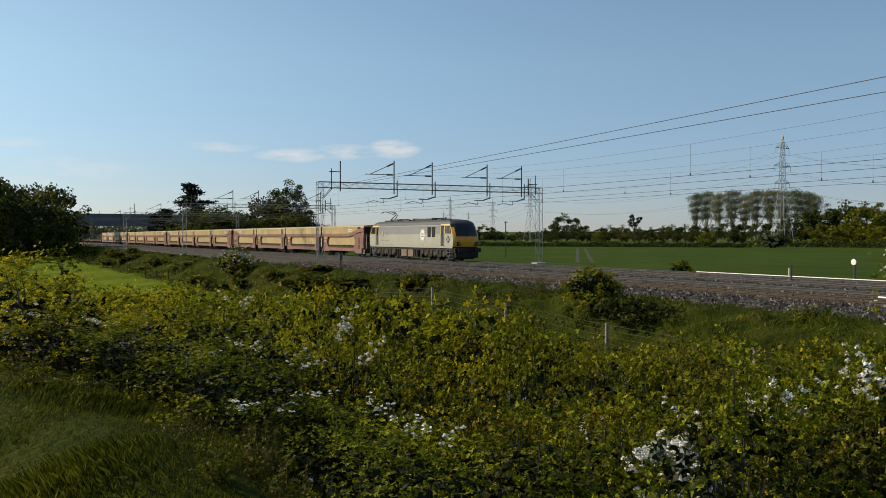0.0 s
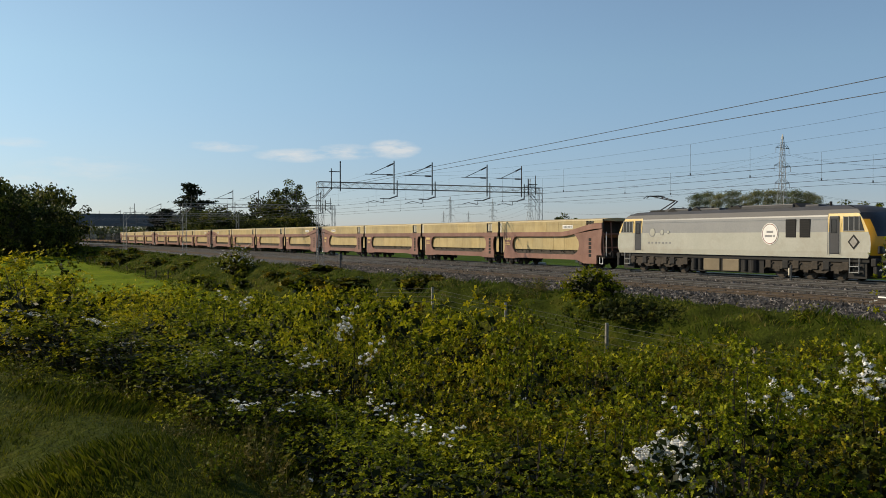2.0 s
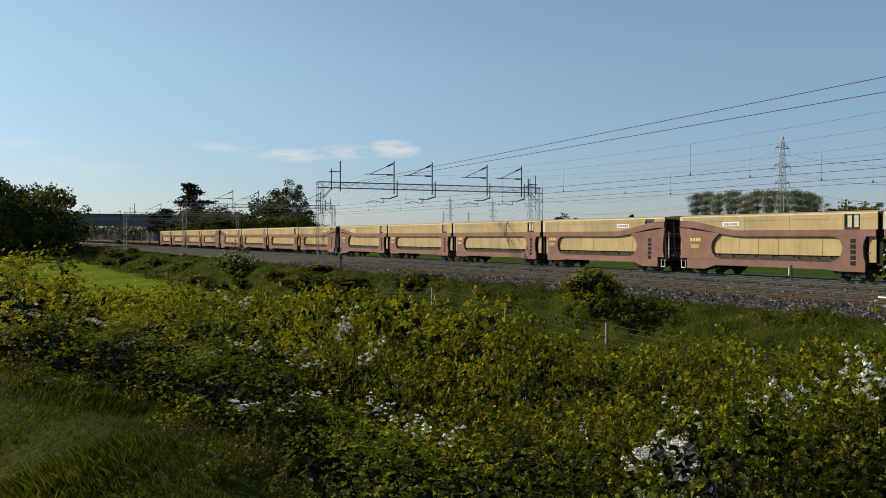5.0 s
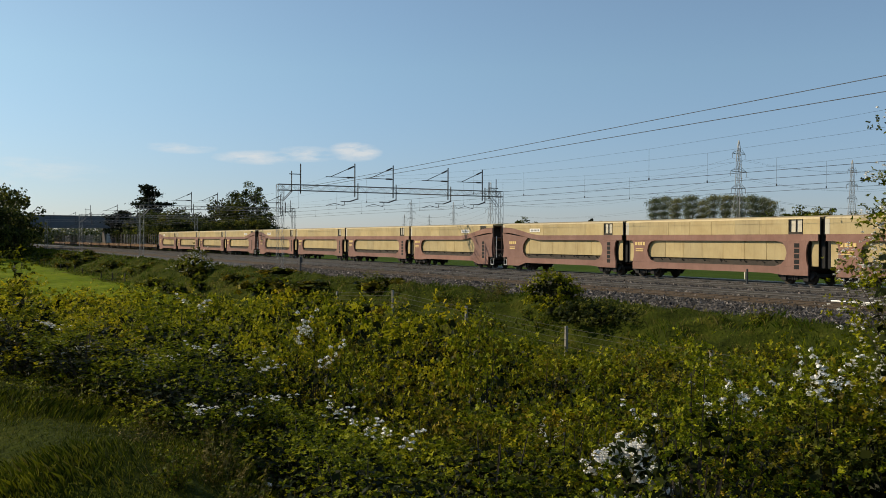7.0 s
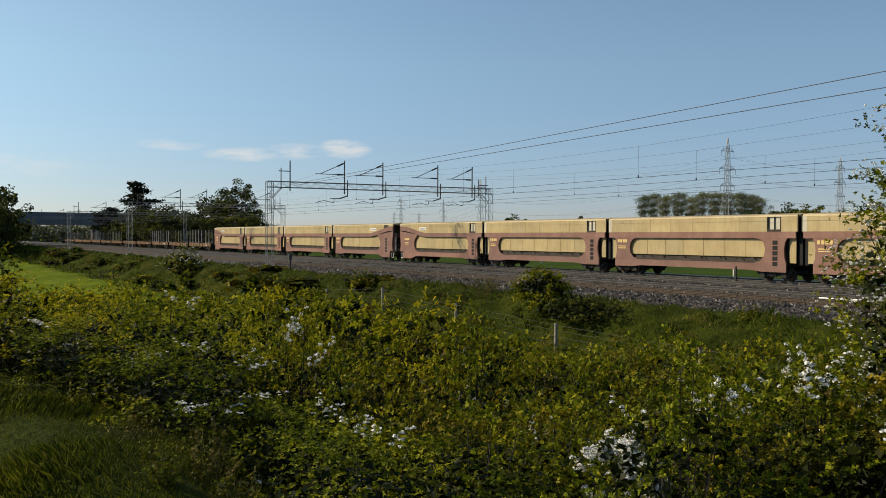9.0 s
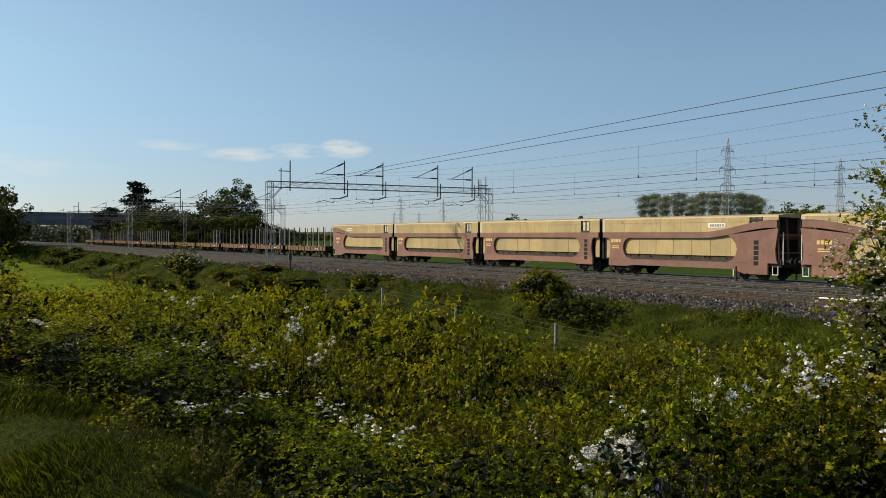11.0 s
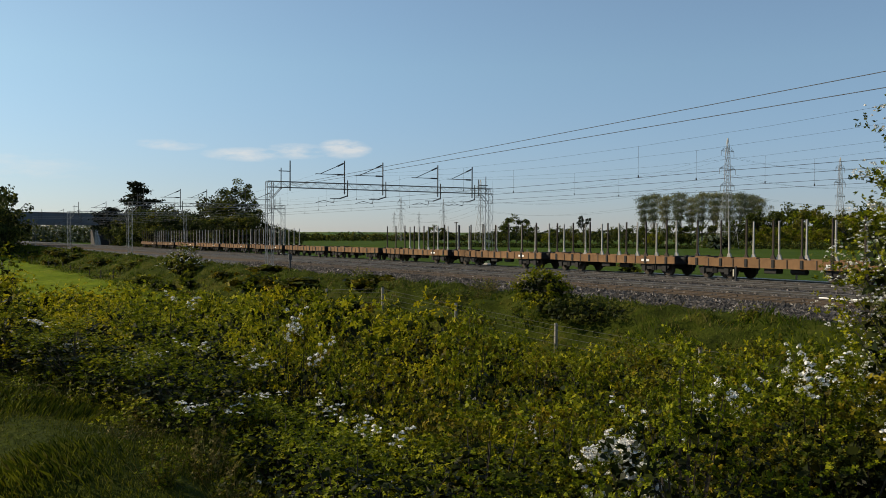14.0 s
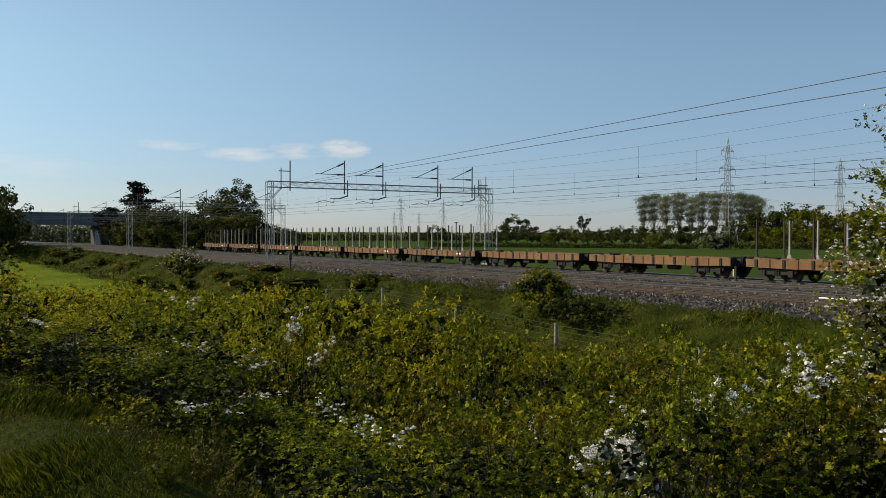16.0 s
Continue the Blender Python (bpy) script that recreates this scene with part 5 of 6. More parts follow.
single_bush(75, 60.0, 9.6, 1.3, 5.0, 280, 50000, 0.026, ["hawthorn", "young", "midleaf"], 1.0, "tall hawthorn tree covered in white blossom", 0.017, 0.1, 14, 0.8)
for seed_b, az_b, r_b, top_b in ((78, 52.0, 8.4, 1.75), (79, 56.0, 7.3, 1.8), (80, 60.5, 7.6, 1.95)):
    single_bush(seed_b, az_b, r_b, 0.95, top_b, 40, 11000, 0.027, ["bronze", "hawthorn", "midleaf"], 0.0, "hawthorn bush in bronze tinged young leaf")
single_bush(76, 41.4, 67.5, 1.1, 1.7, 18, 1500, 0.09, ["yellowleaf", "young"], 0.0, "small yellow green shrub at the field edge")
single_bush(77, 46.6, 297.0, 5.0, 4.6, 24, 2200, 0.40, ["midleaf", "hazyleaf"], 0.0, "pale grey green bush beside the pylon")


low_scrub = [build_bush(90 + i, 1.3, 1.0, 16, 800, 0.17, m, 0.0, lab) for i, (m, lab) in enumerate(((["midleaf", "hawthorn"], "low bramble scrub on the railway bank"), (["bronze", "midleaf"], "low brownish scrub on the railway bank")))]


def plant_scrub():
    rng = random.Random(44)
    for k in range(60):
        x = -42 - 175 * rng.random() ** 1.2
        y = rng.uniform(17.8, 24.2)
        src = low_scrub[k % 2]
        s, sz = rng.uniform(0.5, 1.4), rng.uniform(0.4, 1.1) * (1.0 if y < 22.5 else 0.6)
        if k < 2:
            src.matrix_basis = spin(x, y, ground_at(x, y) - 0.1, 0.0, s, sz)
        else:
            copy_scaled(src, x, y, ground_at(x, y) - 0.1, rng.uniform(0, 6.2), s, sz)


plant_scrub()


def blades(name, x, y, height, width, mat, label, seed, wind=0.0):
    rng = np.random.default_rng(seed)
    k = len(x)
    z = lay(x, y) - 0.02
    h = height * rng.uniform(0.5, 1.3, k)
    a = rng.uniform(0, 2 * math.pi, k)
    w = width * rng.uniform(0.6, 1.3, k)
    dx, dy = np.cos(a) * w / 2, np.sin(a) * w / 2
    lean = rng.normal(size=(k, 2)) * h[:, None] * 0.32 + wind * h[:, None] * np.stack([1 + np.sin(y * 1.3 + x), np.sin(x * 1.1)], 1)
    base = np.stack([x, y, z], 1)
    side = np.stack([dx, dy, np.zeros(k)], 1)
    mid = base + np.stack([lean[:, 0] * 0.35, lean[:, 1] * 0.35, h * 0.6], 1)
    tip = base + np.stack([lean[:, 0], lean[:, 1], h], 1)
    v = np.stack([base - side, base + side, mid + side * 0.8, tip], 1)
    me = quads_mesh(name, v, [mat])
    return tagged(new(name, me), label, "grass", kind="stuff")


def plant_grass():
    rng = np.random.default_rng(3)
    k = 95000
    az = np.radians(rng.uniform(-2, 27, k))
    r = 3.6 + 26 * rng.random(k) ** 1.5
    gx, gy = -r * np.cos(az), r * np.sin(az)
    tuft = np.clip(0.55 + 0.85 * np.sin(gx * 1.7 + 1.1 * np.sin(gy * 1.3)) * np.sin(gy * 1.9 + np.sin(gx * 0.8)), 0.3, 1.5)
    blades("rough_grass", gx, gy, (0.05 + 0.007 * r) * tuft, 0.0013 + 0.00042 * r, "near_grass", "rough uncut grass on the near slope", 4, 0.25)
    k = 80000
    x = -8 - 270 * rng.random(k) ** 2.4
    y = rng.uniform(16.6, 25.3, k)
    tuft = np.clip(0.8 + 0.8 * np.sin(x * 0.9 + 1.5 * np.sin(y * 0.9)) * np.sin(y * 1.7 + np.sin(x * 0.37)), 0.45, 1.7)
    blades("bank_grass", x, y, (0.15 + 0.0008 * np.abs(x)) * tuft, 0.007 + 0.00042 * np.abs(x), "grass", "long grass on the railway bank", 5, 0.2)
    k = 16000
    x = -20 - 130 * rng.random(k)
    y = 19.5 + rng.normal(size=k) * 2.6
    keep = (np.sin(x * 0.23) + np.sin(x * 0.61 + y)) > 0.5
    blades("dry_grass", x[keep], y[keep], 0.24, 0.014, "drygrass", "dry straw coloured grass on the bank", 6)


plant_grass()


def build_weed(seed, mats, label):
    """A low clump of leafy stems standing in the rough grass."""
    rng = np.random.default_rng(seed)
    ob = empty("weed_clump", label=label, category="weeds", group="weed clumps")
    n = 26
    a, lean = rng.uniform(0, 2 * math.pi, n), rng.uniform(0.05, 0.42, n)
    h = rng.uniform(0.25, 0.6, n)
    foot = np.stack([np.cos(a) * lean * 0.4, np.sin(a) * lean * 0.4, np.zeros(n)], 1)
    top = np.stack([np.cos(a) * lean, np.sin(a) * lean, h], 1)
    bm = B()
    for p, q in zip(foot, top):
        rod(bm, p, q, 0.004, 3, 0.002)
    tagged(part("stem", bm, "drygrass", ob), kind="stuff")
    own = rng.integers(0, n, 150)
    f = rng.uniform(0.15, 1.0, (150, 1))
    c = foot[own] * (1 - f) + top[own] * f + rng.normal(size=(150, 3)) * 0.025
    c[:, 2] = np.maximum(c[:, 2], 0.02)
    out = top[own] / np.linalg.norm(top[own], axis=1, keepdims=True)
    put_mesh("leaves", rosette_mesh("leaves", rng, c, out, 0.026, mats, rng.integers(0, len(mats), 150)), ob)
    return ob


weeds = [build_weed(201, ["near_grass", "young"], "low clump of leafy green weeds in rough grass"), build_weed(202, ["near_grass", "hawthorn"], "straggling dark weeds at the foot of the thicket"),
         build_weed(203, ["drygrass", "near_grass"], "brownish clump of dead stems and weeds")]


def plant_weeds():
    rng = random.Random(61)
    made = 0
    for _ in range(4000):
        deg, r = rng.uniform(0, 25), 5.0 + 15 * rng.random() ** 1.3
        x, y = at_dir(deg, r)
        dep = (EYE[2] - ground_at(x, y)) / r
        edge = float(np.interp(deg, [0, 5, 8.5, 13, 16, 19.4, 26], [0.116, 0.142, 0.166, 0.20, 0.228, 0.285, 0.42]))
        if not edge * 0.97 < dep < edge * 1.28 or math.sin(x * 1.1 + 2) * math.sin(y * 1.7) + rng.uniform(-0.5, 0.5) < 0.05:
            continue
        src, s = weeds[made % 3], rng.uniform(0.35, 0.8)
        m = (x, y, ground_at(x, y) - 0.03, rng.uniform(0, 6.2), s, s * rng.uniform(0.7, 1.1))
        if made < 3:
            src.matrix_basis = spin(*m)
        else:
            copy_scaled(src, *m)
        made += 1
        if made > 44:
            break
    # taller weeds and brambles among the grass of the railway bank
    for k in range(46):
        x, y = -13 - 40 * rng.random(), rng.uniform(17.5, 24.6)
        s = rng.uniform(1.0, 2.3)
        copy_scaled(weeds[k % 3], x, y, ground_at(x, y) - 0.05, rng.uniform(0, 6.2), s, s * rng.uniform(0.4, 0.8))


plant_weeds()


def build_tree(seed, height, rad, base, leaves, size, mats, label, category="tree", clumps=60, bark="bark", gaps=0.0, lean=0.0, flat=1.0, name="tree"):
    """A trunk with limbs and a crown of leaf clumps between base and height."""
    rng = np.random.default_rng(seed)
    ob = empty(name, label=label, category=category, group="trees")
    bm = B()
    rod(bm, (0, 0, -0.5), (lean * 0.6, 0, height * 0.62), 0.035 * height * 0.55, 8, 0.012 * height * 0.5)
    cz, ch = (base + height) / 2, (height - base) / 2
    n = clumps
    d = rng.normal(size=(n, 3))
    d /= np.linalg.norm(d, axis=1, keepdims=True)
    q = rng.uniform(0.35, 1.0, (n, 1)) ** 0.6
    c = d * q * np.array([rad, rad, ch * flat]) + np.array([lean, 0, cz])
    c *= 1 + 0.08 * rng.normal(size=(n, 1))
    for i in range(min(n, 22)):
        z0 = max(base * 0.6, c[i][2] * rng.uniform(0.45, 0.75))
        rod(bm, (lean * z0 / height, 0, min(z0, height * 0.6)), c[i], 0.012 * height * 0.5, 5, 0.003 * height)
    part("trunk", bm, bark, ob)
    own = rng.integers(0, n, leaves)
    cr = rad * rng.uniform(0.16, 0.34, n)
    p = rng.normal(size=(leaves, 3))
    p /= np.linalg.norm(p, axis=1, keepdims=True)
    p = c[own] + p * (cr[own] * rng.random(leaves) ** 0.45)[:, None] * np.array([1, 1, 0.72])
    p[:, 2] = np.maximum(p[:, 2], 0.15)
    mi = rng.integers(0, len(mats), n)[own]
    put_mesh("crown", quads_mesh("crown", leaf_quads(rng, p, size), mats, mi), ob)
    return ob


def stand(ob, az, r, dz=0.0):
    x, y = at_dir(az, r)
    ob.location = (x, y, ground_at(x, y) + dz)
    return ob


def az_of(px):
    return 26.931 + math.degrees(math.atan((px - 784) / 1635.8))


def build_conifer(seed, height, rad, label):
    rng = np.random.default_rng(seed)
    ob = empty("conifer_tree", label=label, category="tree", group="trees")
    bm = B()
    rod(bm, (0, 0, -0.5), (0, 0, height * 0.97), height * 0.02, 8, 0.05)
    pts = []
    for i in range(26):
        z = height * rng.uniform(0.36, 0.97)
        reach = 1.35 * rad * (1.1 - 0.75 * (z / height - 0.36) / 0.62) * rng.uniform(0.5, 1.15)
        a = rng.uniform(0, 6.28)
        tip = np.array([reach * math.cos(a), reach * math.sin(a), z + rng.uniform(-0.2, 0.5)])
        rod(bm, (0, 0, z - 0.3), tip, 0.09, 5, 0.03)
        for _ in range(210):
            f = rng.uniform(0.3, 1.05)
            pts.append(np.array([tip[0] * f, tip[1] * f, z - 0.3 + (tip[2] - z + 0.3) * f]) + rng.normal(size=3) * np.array([0.8, 0.8, 0.28]))
    part("trunk", bm, "bark", ob)
    put_mesh("crown", quads_mesh("crown", leaf_quads(rng, np.array(pts), 0.55, 0.8), ["needle"]), ob)
    return ob


# trees beside the line and beyond it
stand(build_conifer(1, 18.5, 4.6, "tall dark cedar with layered open branches"), az_of(345), 262)
stand(build_conifer(2, 11.5, 4.6, "dark spreading cedar beside the bridge"), az_of(292), 285)
stand(build_tree(33, 16.5, 5.6, 2.5, 12000, 0.34, ["midleaf", "darkleaf"], "tall broadleaved tree in sunlit leaf", clumps=95), az_of(514), 232)
dark_tree = build_tree(4, 10.5, 5.5, 0.4, 3300, 0.46, ["darkleaf", "darkleaf", "midleaf"], "dark broadleaved tree beyond the railway", clumps=60)
lit_tree = build_tree(5, 9.5, 4.8, 0.4, 5000, 0.36, ["midleaf", "darkleaf"], "broadleaved tree with pale sunlit leaves", clumps=55)
rt = random.Random(5)
rows_w = [(300, 250, 0.95), (322, 240, 0.9), (352, 225, 0.85), (372, 222, 0.8), (392, 232, 0.95), (412, 220, 0.8), (432, 225, 0.8), (448, 238, 1.0), (468, 232, 1.1), (486, 226, 1.05), (500, 214, 0.75), (520, 216, 0.8), (538, 212, 0.72), (556, 216, 0.62), (575, 222, 0.55), (590, 240, 0.5), (425, 212, 0.7), (450, 210, 0.72), (475, 209, 0.7), (365, 215, 0.75), (340, 222, 0.75), (315, 235, 0.75), (610, 255, 0.45), (283, 270, 0.8), (460, 245, 1.2)]
for k, (px, r, s) in enumerate(rows_w):
    src = lit_tree if k in (2, 7, 8, 17) else dark_tree
    x, y = at_dir(az_of(px), r)
    y = max(y, 50.5)
    if k == 0 or k == 2:
        src.matrix_basis = spin(x, y, ground_at(x, y), 0.3, s, s)
    else:
        copy_scaled(src, x, y, ground_at(x, y), rt.uniform(0, 6.2), s * rt.uniform(0.9, 1.1), s)
# the dark wood by the bridge, on the near side of the line
for k, (px, r, s) in enumerate(((15, 225, 1.15), (48, 240, 1.2), (80, 235, 1.22), (108, 245, 1.2), (-25, 215, 1.3), (-70, 205, 1.4), (-120, 190, 1.4), (60, 215, 1.0), (20, 205, 0.95), (100, 222, 0.9), (70, 262, 0.9), (95, 268, 0.85))):
    x, y = at_dir(az_of(px), r)
    copy_scaled(dark_tree, x, y, ground_at(x, y) - 0.3, rt.uniform(0, 6.2), s * 1.05, s * 1.22)

# poplars, copse and field trees beyond the crop


def build_poplar(seed, height):
    """Steep limbs fan out from a pale trunk; thin leaf along their upper twigs leaves gaps of sky."""
    rng = np.random.default_rng(seed)
    ob = empty("tree", label="tall bare looking poplar with thin new leaf", category="tree", group="trees")
    bm = B()
    fork = height * 0.24
    rod(bm, (0, 0, -0.5), (0, 0, fork), 0.36, 7, 0.30)
    pts = []
    for i in range(11):
        a = 2 * math.pi * i / 11 + rng.uniform(-0.3, 0.3)
        spread = rng.uniform(0.6, 5.4) if i else 0.2
        top = height * (1.0 - 0.007 * spread ** 2) * rng.uniform(0.93, 1.0)
        prev = Vector((0, 0, fork * rng.uniform(0.7, 1.3)))
        z0 = prev.z
        for q in range(1, 6):
            g = q / 5
            p = Vector((spread * g ** 0.75 * math.cos(a), spread * g ** 0.75 * math.sin(a), z0 + (top - z0) * g)) + Vector(rng.normal(size=3)) * 0.22
            rod(bm, prev, p, 0.17 * (1.15 - g), 5, 0.17 * (1.0 - g) + 0.02)
            if q > 1:
                for _ in range(5):
                    t = p + Vector((rng.normal() * 0.9, rng.normal() * 0.9, rng.uniform(0.3, 1.9)))
                    rod(bm, p, t, 0.022, 3, 0.01)
                    k = int(22 * (0.4 + g))
                    f = rng.random((k, 1))
                    pts.append(np.array(p) * (1 - f) + np.array(t) * f + rng.normal(size=(k, 3)) * np.array([0.8, 0.8, 0.6]))
            prev = p
    part("trunk", bm, "pale_bark", ob)
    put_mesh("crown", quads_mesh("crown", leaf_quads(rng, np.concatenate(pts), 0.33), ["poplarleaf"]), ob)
    return ob


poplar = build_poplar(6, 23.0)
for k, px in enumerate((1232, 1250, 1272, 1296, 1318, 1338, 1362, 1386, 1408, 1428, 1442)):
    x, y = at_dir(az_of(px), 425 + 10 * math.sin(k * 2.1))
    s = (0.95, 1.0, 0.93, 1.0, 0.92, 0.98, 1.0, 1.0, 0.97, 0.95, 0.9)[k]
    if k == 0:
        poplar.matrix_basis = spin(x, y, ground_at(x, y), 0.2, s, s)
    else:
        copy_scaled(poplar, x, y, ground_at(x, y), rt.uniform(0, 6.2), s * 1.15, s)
wood_tree = build_tree(7, 12, 5.2, 0.3, 2300, 0.52, ["midleaf", "darkleaf", "midleaf"], "broadleaved tree at the edge of a wood", clumps=50)
gold_tree = build_tree(8, 10, 4.6, 0.3, 3000, 0.48, ["yellowleaf", "young"], "rounded tree in bright yellow spring leaf", clumps=46)
first = {}
for px, r, s, src in ([(p, 395 + 14 * math.sin(p), q, wood_tree) for p, q in ((1235, 0.85), (1262, 0.8), (1290, 0.9), (1315, 0.85), (1345, 0.9), (1372, 1.0), (1400, 1.05), (1425, 1.2), (1450, 1.4), (1475, 1.35), (1500, 1.45), (1532, 1.4), (1560, 1.35), (1590, 1.4), (1625, 1.4), (1660, 1.4), (1700, 1.3))]
                      + [(1455, 330, 0.85, gold_tree), (1478, 325, 0.8, gold_tree), (1530, 330, 1.45, gold_tree), (1505, 345, 0.9, gold_tree), (1560, 320, 0.8, gold_tree), (1250, 360, 0.62, gold_tree), (1058, 470, 0.72, gold_tree), (1600, 330, 1.2, gold_tree)]
                      + [(p, 480 + 40 * math.sin(p * 1.3), q, wood_tree) for p, q in ((962, 0.75), (985, 0.95), (1002, 1.45), (1022, 1.0), (1040, 0.7), (1078, 0.85), (1100, 0.8), (1122, 0.75), (1148, 0.75), (1170, 0.85), (1192, 0.85), (1213, 0.9))]
                      + [(p, 620, q, wood_tree) for p, q in ((858, 1.05), (878, 0.8), (842, 0.7), (820, 0.55), (905, 0.5), (930, 0.6), (604, 0.75), (625, 0.65), (650, 0.6), (680, 0.5), (715, 0.5), (750, 0.5), (785, 0.45), (1062, 0.9), (1090, 0.8), (1135, 0.9), (1180, 0.9))]):
    x, y = at_dir(az_of(px), r)
    z = ground_at(x, y) - 0.3
    if src not in first:
        first[src] = 1
        src.matrix_basis = spin(x, y, z, 0.4, s, s)
    else:
        copy_scaled(src, x, y, z, rt.uniform(0, 6.2), s * rt.uniform(0.95, 1.2), s * rt.uniform(0.92, 1.05))
umbrella_pine = build_tree(9, 13.5, 3.6, 9.0, 900, 0.6, ["needle"], "lone dark flat topped pine beyond the field", clumps=26, flat=0.7)
stand(umbrella_pine, az_of(1123), 480)


def hedge(name, x0, y0, x1, y1, h, w, n, size, mats, label, seed):
    rng = np.random.default_rng(seed)
    t = rng.random(n)
    hh = h * (0.8 + 0.25 * np.sin(t * 61) * np.sin(t * 23 + 1))
    x = x0 + (x1 - x0) * t + rng.normal(size=n) * w * 0.4
    y = y0 + (y1 - y0) * t + rng.normal(size=n) * w * 0.4
    z = lay(x, y) + hh * rng.random(n)
    me = quads_mesh(name, leaf_quads(rng, np.stack([x, y, z], 1), size), mats, rng.integers(0, len(mats), n))
    return tagged(new(name, me), label, "hedge", kind="stuff")


hx0, hx1 = at_dir(az_of(840), 330), at_dir(az_of(1330), 300)
hedge("field_hedge", *hx0, *hx1, 1.9, 1.2, 10000, 0.36, ["darkleaf", "midleaf"], "dark trimmed hedge along the crop field", 11)
hx0, hx1 = at_dir(az_of(1330), 330), at_dir(az_of(1760), 300)
hedge("wood_edge_scrub", *hx0, *hx1, 2.6, 3.0, 3500, 0.55, ["midleaf", "darkleaf"], "low scrub along the edge of the wood", 12)
hx0, hx1 = at_dir(az_of(560), 800), at_dir(az_of(1300), 900)
hedge("distant_woodland", *hx0, *hx1, 7.0, 14.0, 6000, 2.2, ["midleaf", "darkleaf"], "distant belt of woodland on the skyline", 13)
# this belt is paled by haze painted into its leaf mix
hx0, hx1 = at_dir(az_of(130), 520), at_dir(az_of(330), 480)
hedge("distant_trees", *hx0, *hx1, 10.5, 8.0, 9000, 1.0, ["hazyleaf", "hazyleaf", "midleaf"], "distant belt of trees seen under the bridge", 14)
hx0, hx1 = at_dir(az_of(-200), 600), at_dir(az_of(130), 500)
hedge("meadow_edge_trees", *hx0, *hx1, 14.0, 14.0, 3000, 1.6, ["darkleaf", "midleaf"], "dark trees at the far side of the meadow", 15)


# ---- pylons and their lines ----
def build_pylon(h):
    ob = empty("electricity_pylon", label="grey lattice steel electricity pylon with six arms", category="pylon", group="electricity pylons")
    bm = B()
    lv = [(0, 0.075), (0.16, 0.060), (0.30, 0.046), (0.43, 0.031), (0.54, 0.022), (0.64, 0.019), (0.74, 0.017), (0.84, 0.015), (0.93, 0.010), (1.0, 0.002)]
    for (z0, w0), (z1, w1) in zip(lv, lv[1:]):
        for sx, sy in ((1, 1), (1, -1), (-1, -1), (-1, 1)):
            rod(bm, (sx * w0 * h, sy * w0 * h, z0 * h), (sx * w1 * h, sy * w1 * h, z1 * h), 0.075, 4)
            tx, ty = (sx, -sy) if sx == sy else (-sx, sy)
            rod(bm, (sx * w0 * h, sy * w0 * h, z0 * h), (tx * w1 * h, ty * w1 * h, z1 * h), 0.035, 4)
            rod(bm, (tx * w0 * h, ty * w0 * h, z0 * h), (sx * w1 * h, sy * w1 * h, z1 * h), 0.035, 4)
            rod(bm, (sx * w1 * h, sy * w1 * h, z1 * h), (tx * w1 * h, ty * w1 * h, z1 * h), 0.035, 4)
    part("lattice_tower", bm, "galv", ob)
    for z, l in ((0.57, 0.11), (0.72, 0.125), (0.88, 0.10)):
        for s in (-1, 1):
            bm = B()
            tip = (s * l * h, 0, z * h)
            for y in (-0.02, 0.02):
                rod(bm, (s * 0.02 * h, y * h, z * h), tip, 0.06, 4)
                rod(bm, (s * 0.02 * h, y * h, (z + 0.035) * h), tip, 0.06, 4)
            rod(bm, tip, (tip[0], 0, tip[2] - 0.045 * h), 0.07, 5)
            part("cross_arm", bm, "galv", ob)
    return ob


pylon = build_pylon(34.5)
PYLONS = [(1384, 300), (1592, 385), (938, 500), (797, 720), (872, 770), (785, 1280), (829, 1300), (1850, 300)]
spots_p = []
for k, (px, r) in enumerate(PYLONS):
    x, y = at_dir(az_of(px), r)
    z = ground_at(x, y)
    spots_p.append((x, y, z))
    turn = radians(100)
    m = Matrix.Translation((x, y, z)) @ Matrix.Rotation(turn, 4, "Z")
    if k == 0:
        pylon.matrix_basis = m
    else:
        copy_thing(pylon, m)


def build_power_line(a, b, r):
    ob = empty("power_line", label="thin sagging power lines between pylons", category="wire", group="power lines")
    d = Matrix.Rotation(radians(100), 3, "Z")
    for z, l in ((0.525, 0.11), (0.675, 0.125), (0.835, 0.10)):
        for s in (-1, 1):
            o = d @ Vector((s * l * 34.5, 0, z * 34.5))
            p, q = Vector(a) + o, Vector(b) + o
            pts = [p.lerp(q, i / 12) - Vector((0, 0, 5.0 * 4 * i / 12 * (1 - i / 12))) for i in range(13)]
            part("conductor", tube(B(), pts, r, 3), "wire", ob)


build_power_line(spots_p[0], spots_p[7], 0.02)
build_power_line(spots_p[0], spots_p[2], 0.022)
build_power_line(spots_p[2], spots_p[3], 0.03)


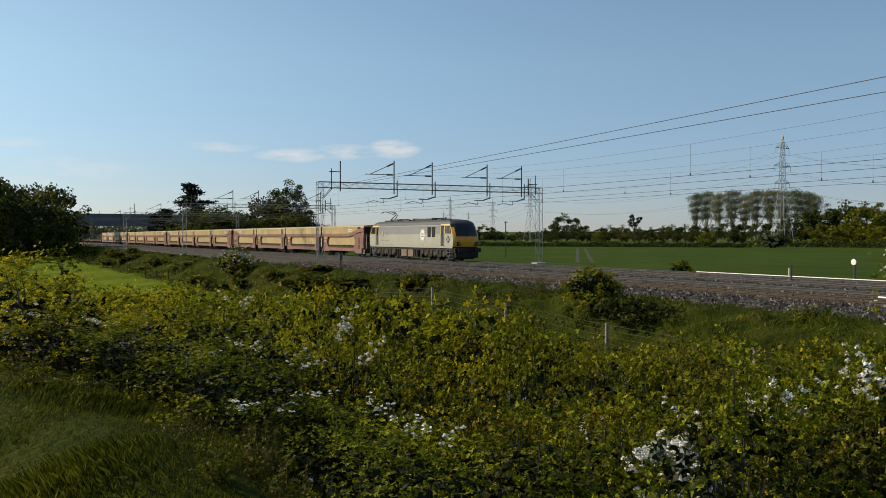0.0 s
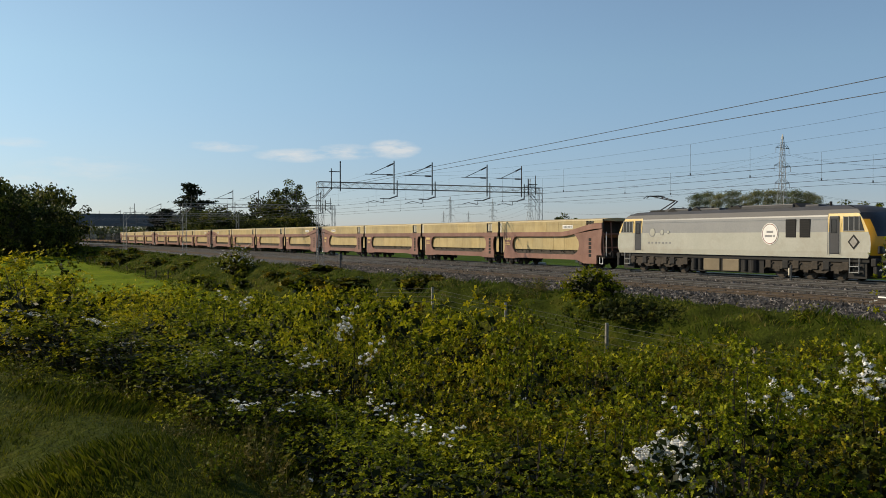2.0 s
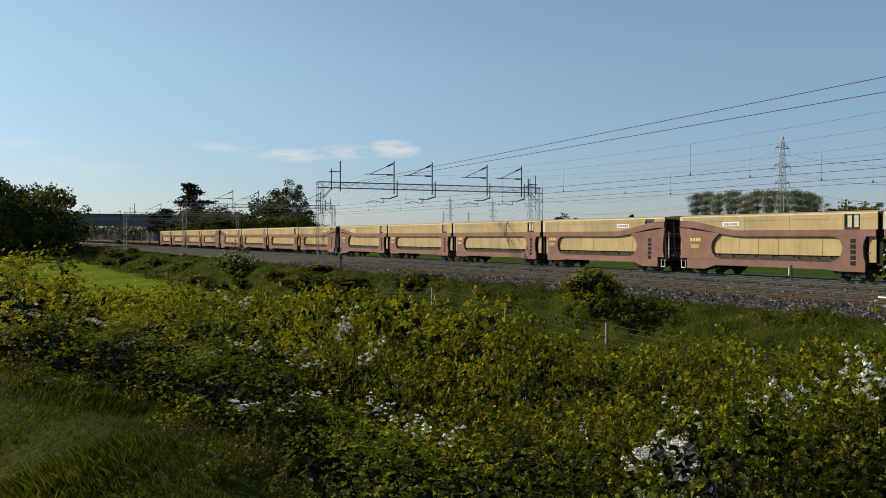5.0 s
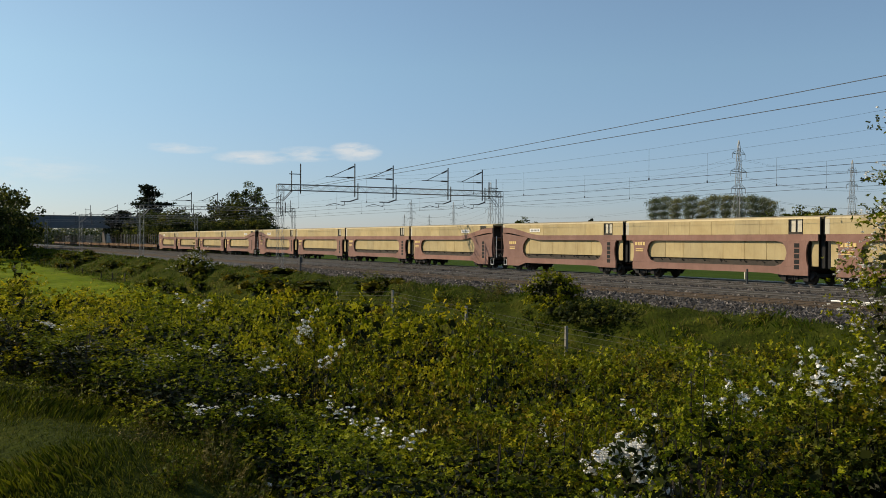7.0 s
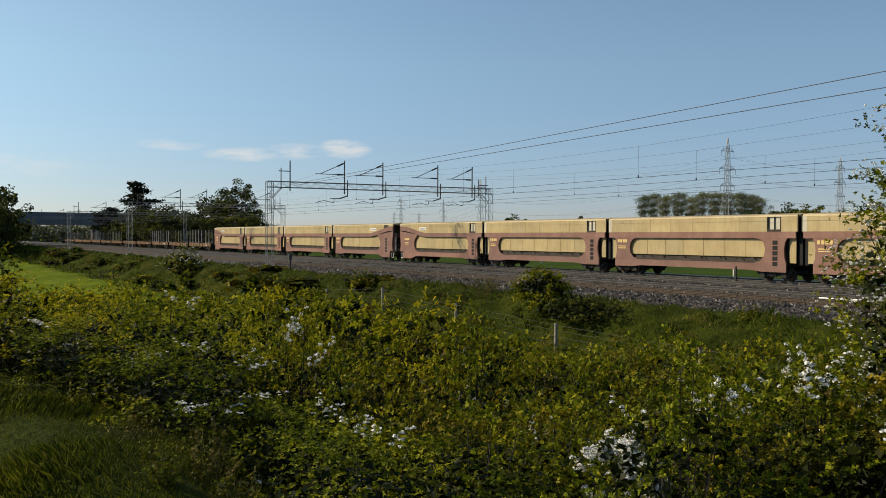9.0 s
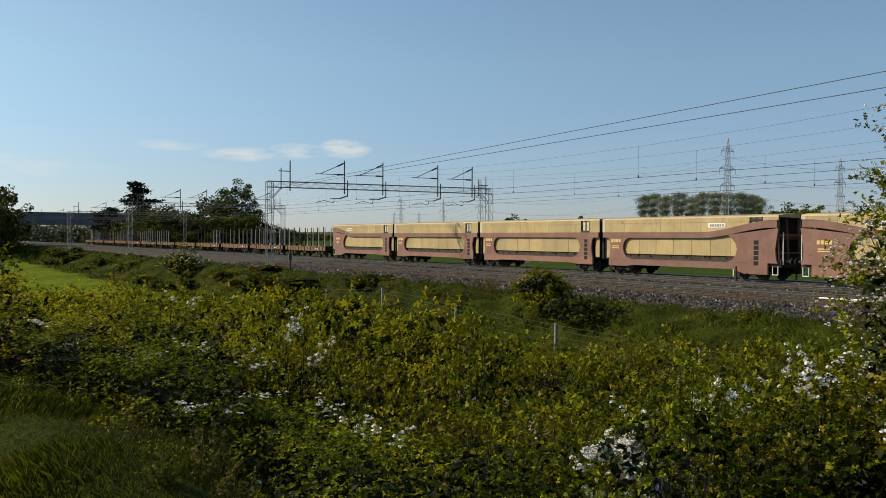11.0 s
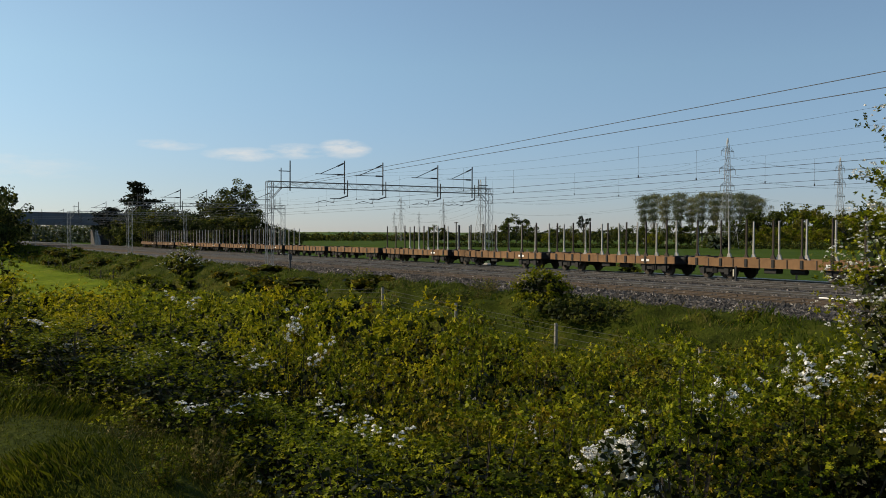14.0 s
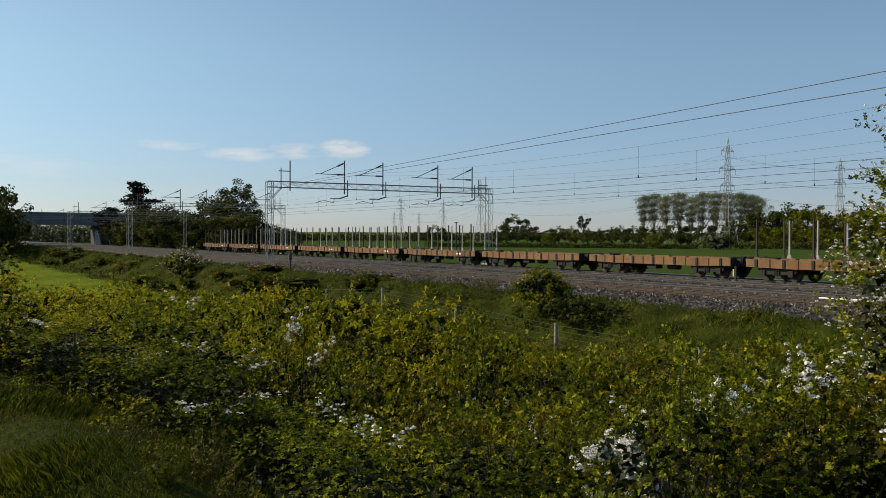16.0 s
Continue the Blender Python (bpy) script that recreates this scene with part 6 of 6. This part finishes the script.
# ---- bridge, fence, posts ----
def build_bridge():
    ob = empty("road_bridge", (-302, 0, 0), "blue grey steel road bridge over the railway on dark brick abutments", "bridge")
    bm = B()
    box(bm, -4.5, 4.5, 20, 60, 5.6, 6.3)
    part("deck", bm, "bluegrey", ob)
    for x in (-4.5, 4.5):
        bm = B()
        box(bm, x - 0.25, x + 0.25, 20, 60, 5.5, 9.1, 0.03)
        g = part("girder", bm, "bluegrey", ob, "riveted blue grey plate girder")
        for k in range(20):
            bm = B()
            box(bm, x - 0.40, x + 0.40, 20.9 + k * 2, 21.05 + k * 2, 5.62, 8.98)
            part("stiffener", bm, "bluegrey", g)
        bm = B()
        box(bm, x - 0.45, x + 0.45, 20, 60, 9.1, 9.25, 0.03)
        part("girder_flange", bm, "dark_steel", g)
    for y0, y1 in ((14.5, 24.2), (49.5, 58)):
        bm = B()
        box(bm, -6, 6, y0, y1, -3.5, 5.5, 0.05)
        part("abutment", bm, "darkbrick", ob, "dark engineering brick abutment")
    bm = B()
    prism(bm, [(4.5, -1.2), (13.0, -1.2), (12.0, 0.2), (5.2, 5.4), (4.5, 5.4)], 49.0, 49.48)
    part("wing_wall", bm, "concrete", ob, "pale concrete wing wall")
    return ob


build_bridge()


def build_embankments():
    for y0, y1, lab in ((-60.0, 15.5, "grassy road embankment leading to the bridge"), (56.0, 66.0, "grassy road embankment beyond the bridge")):
        bm = B()
        prism(bm, [(-318, -4.2), (-286, -4.2), (-296.5, 6.4), (-307.5, 6.4)], y0, y1)
        tagged(link_mesh("road_embankment", bm, "ground"), lab, "embankment", "road embankments", "structure")


build_embankments()


def build_fence():
    ob = empty("wire_fence", label="stock fence of weathered posts and plain wires", category="fence")
    xs = [-12.5 - 6.9 * k for k in range(6)]
    for k, x in enumerate(xs):
        bm = B()
        z = ground_at(x, 19.8)
        prism(bm, [(x - 0.045, z - 0.3), (x + 0.045, z - 0.3), (x + 0.04 + 0.02 * math.sin(k), z + 1.02), (x + 0.01 + 0.02 * math.sin(k), z + 1.07), (x - 0.04 + 0.02 * math.sin(k), z + 1.05)], 19.75, 19.85)
        part("fence_post", bm, "post_wood", ob)
    for h in (0.35, 0.6, 0.82, 1.0):
        bm = B()
        tube(bm, [(a, 19.73, ground_at(a, 19.8) + h) for a in xs], 0.005, 3)
        part("fence_wire", bm, "fence_wire", ob)
    far = empty("post_and_wire_fence", label="row of old wooden posts below the railway bank", category="fence")
    for k in range(26):
        x = -95 - 7.0 * k
        bm = B()
        z = ground_at(x, 17.4)
        box(bm, x - 0.05, x + 0.05, 17.35, 17.45, z - 0.3, z + 0.85)
        part("fence_post", bm, "bark", far)


build_fence()


def marker_post(x, y, h, plate):
    ob = empty("marker_post", (x, y, -0.2), "grey trackside post with a small white plate" if plate else "short pale grey trackside marker post", "post", "trackside posts")
    bm = B()
    rod(bm, (0, 0, -0.1), (0, 0, h), 0.055, 8)
    part("post", bm, "dark_steel", ob)
    bm = B()
    if plate:
        disc(bm, (0, -0.07, h - 0.22), (0, 1, 0), 0.17, 0.03, 18)
    else:
        box(bm, -0.13, -0.06, -0.09, -0.05, h - 0.55, h - 0.15)
    part("plate", bm, "pale" if not plate else "white", ob)
    return ob


marker_post(-35.4, 38.75, 0.95, False)
marker_post(-35.3, 43.5, 1.28, True)


def white_strip(name, x0, x1, y, z, r, label):
    bm = B()
    tube(bm, [(x, y, z + 0.012 * math.sin(x * 0.8)) for x in np.linspace(x0, x1, 12)], r, 8)
    return tagged(link_mesh(name, bm, "white"), label, "conduit", "trackside conduits")


white_strip("cable_conduit", -47.0, -4.0, 42.75, -0.09, 0.055, "white plastic cable conduit beside the far track")
white_strip("cable_conduit", -23.6, -18.0, 30.4, -0.02, 0.035, "short white conduit lying between two tracks")


def tramline(x0, y0, x1, y1):
    bm = B()
    n = Vector((y0 - y1, x1 - x0, 0)).normalized() * 0.28
    pts = []
    for k in range(25):
        f = k / 24
        c = Vector((x0 + (x1 - x0) * f, y0 + (y1 - y0) * f, 0))
        c.z = ground_at(c.x, c.y) + 0.012
        pts.append((bm.verts.new(c - n), bm.verts.new(c + n)))
    for a, b in zip(pts, pts[1:]):
        bm.faces.new((a[0], b[0], b[1], a[1]))
    tagged(link_mesh("tramline", bm, "tramline"), "dark bare wheel track through the green crop", "wheel track", "tramlines", "structure")


tramline(-221.6, 156.4, -100.6, 71.0)
tramline(-220.7, 158.3, -99.8, 72.8)
bm = B()
rod(bm, (0, 0, -0.5), (0, 0, 1.1), 0.07, 8)
box(bm, -0.12, 0.12, -0.12, 0.12, 0.8, 1.25, 0.02)
p_ob = link_mesh("signal_post", bm, "dark_steel")
p_ob.location = (-66.5, 25.0, -0.3)
tagged(p_ob, "short dark trackside equipment post", "post", "trackside posts")


def build_pole():
    x, y = at_dir(az_of(895), 150)
    ob = empty("telegraph_pole", (x, y, ground_at(x, y)), "dark wooden pole with a short crossarm", "pole")
    bm = B()
    rod(bm, (0, 0, -0.3), (0, 0, 5.9), 0.11, 8, 0.08)
    part("pole", bm, "bark", ob)
    bm = B()
    box(bm, -0.55, 0.55, -0.05, 0.05, 5.7, 5.82)
    part("crossarm", bm, "bark", ob)


build_pole()

motions()
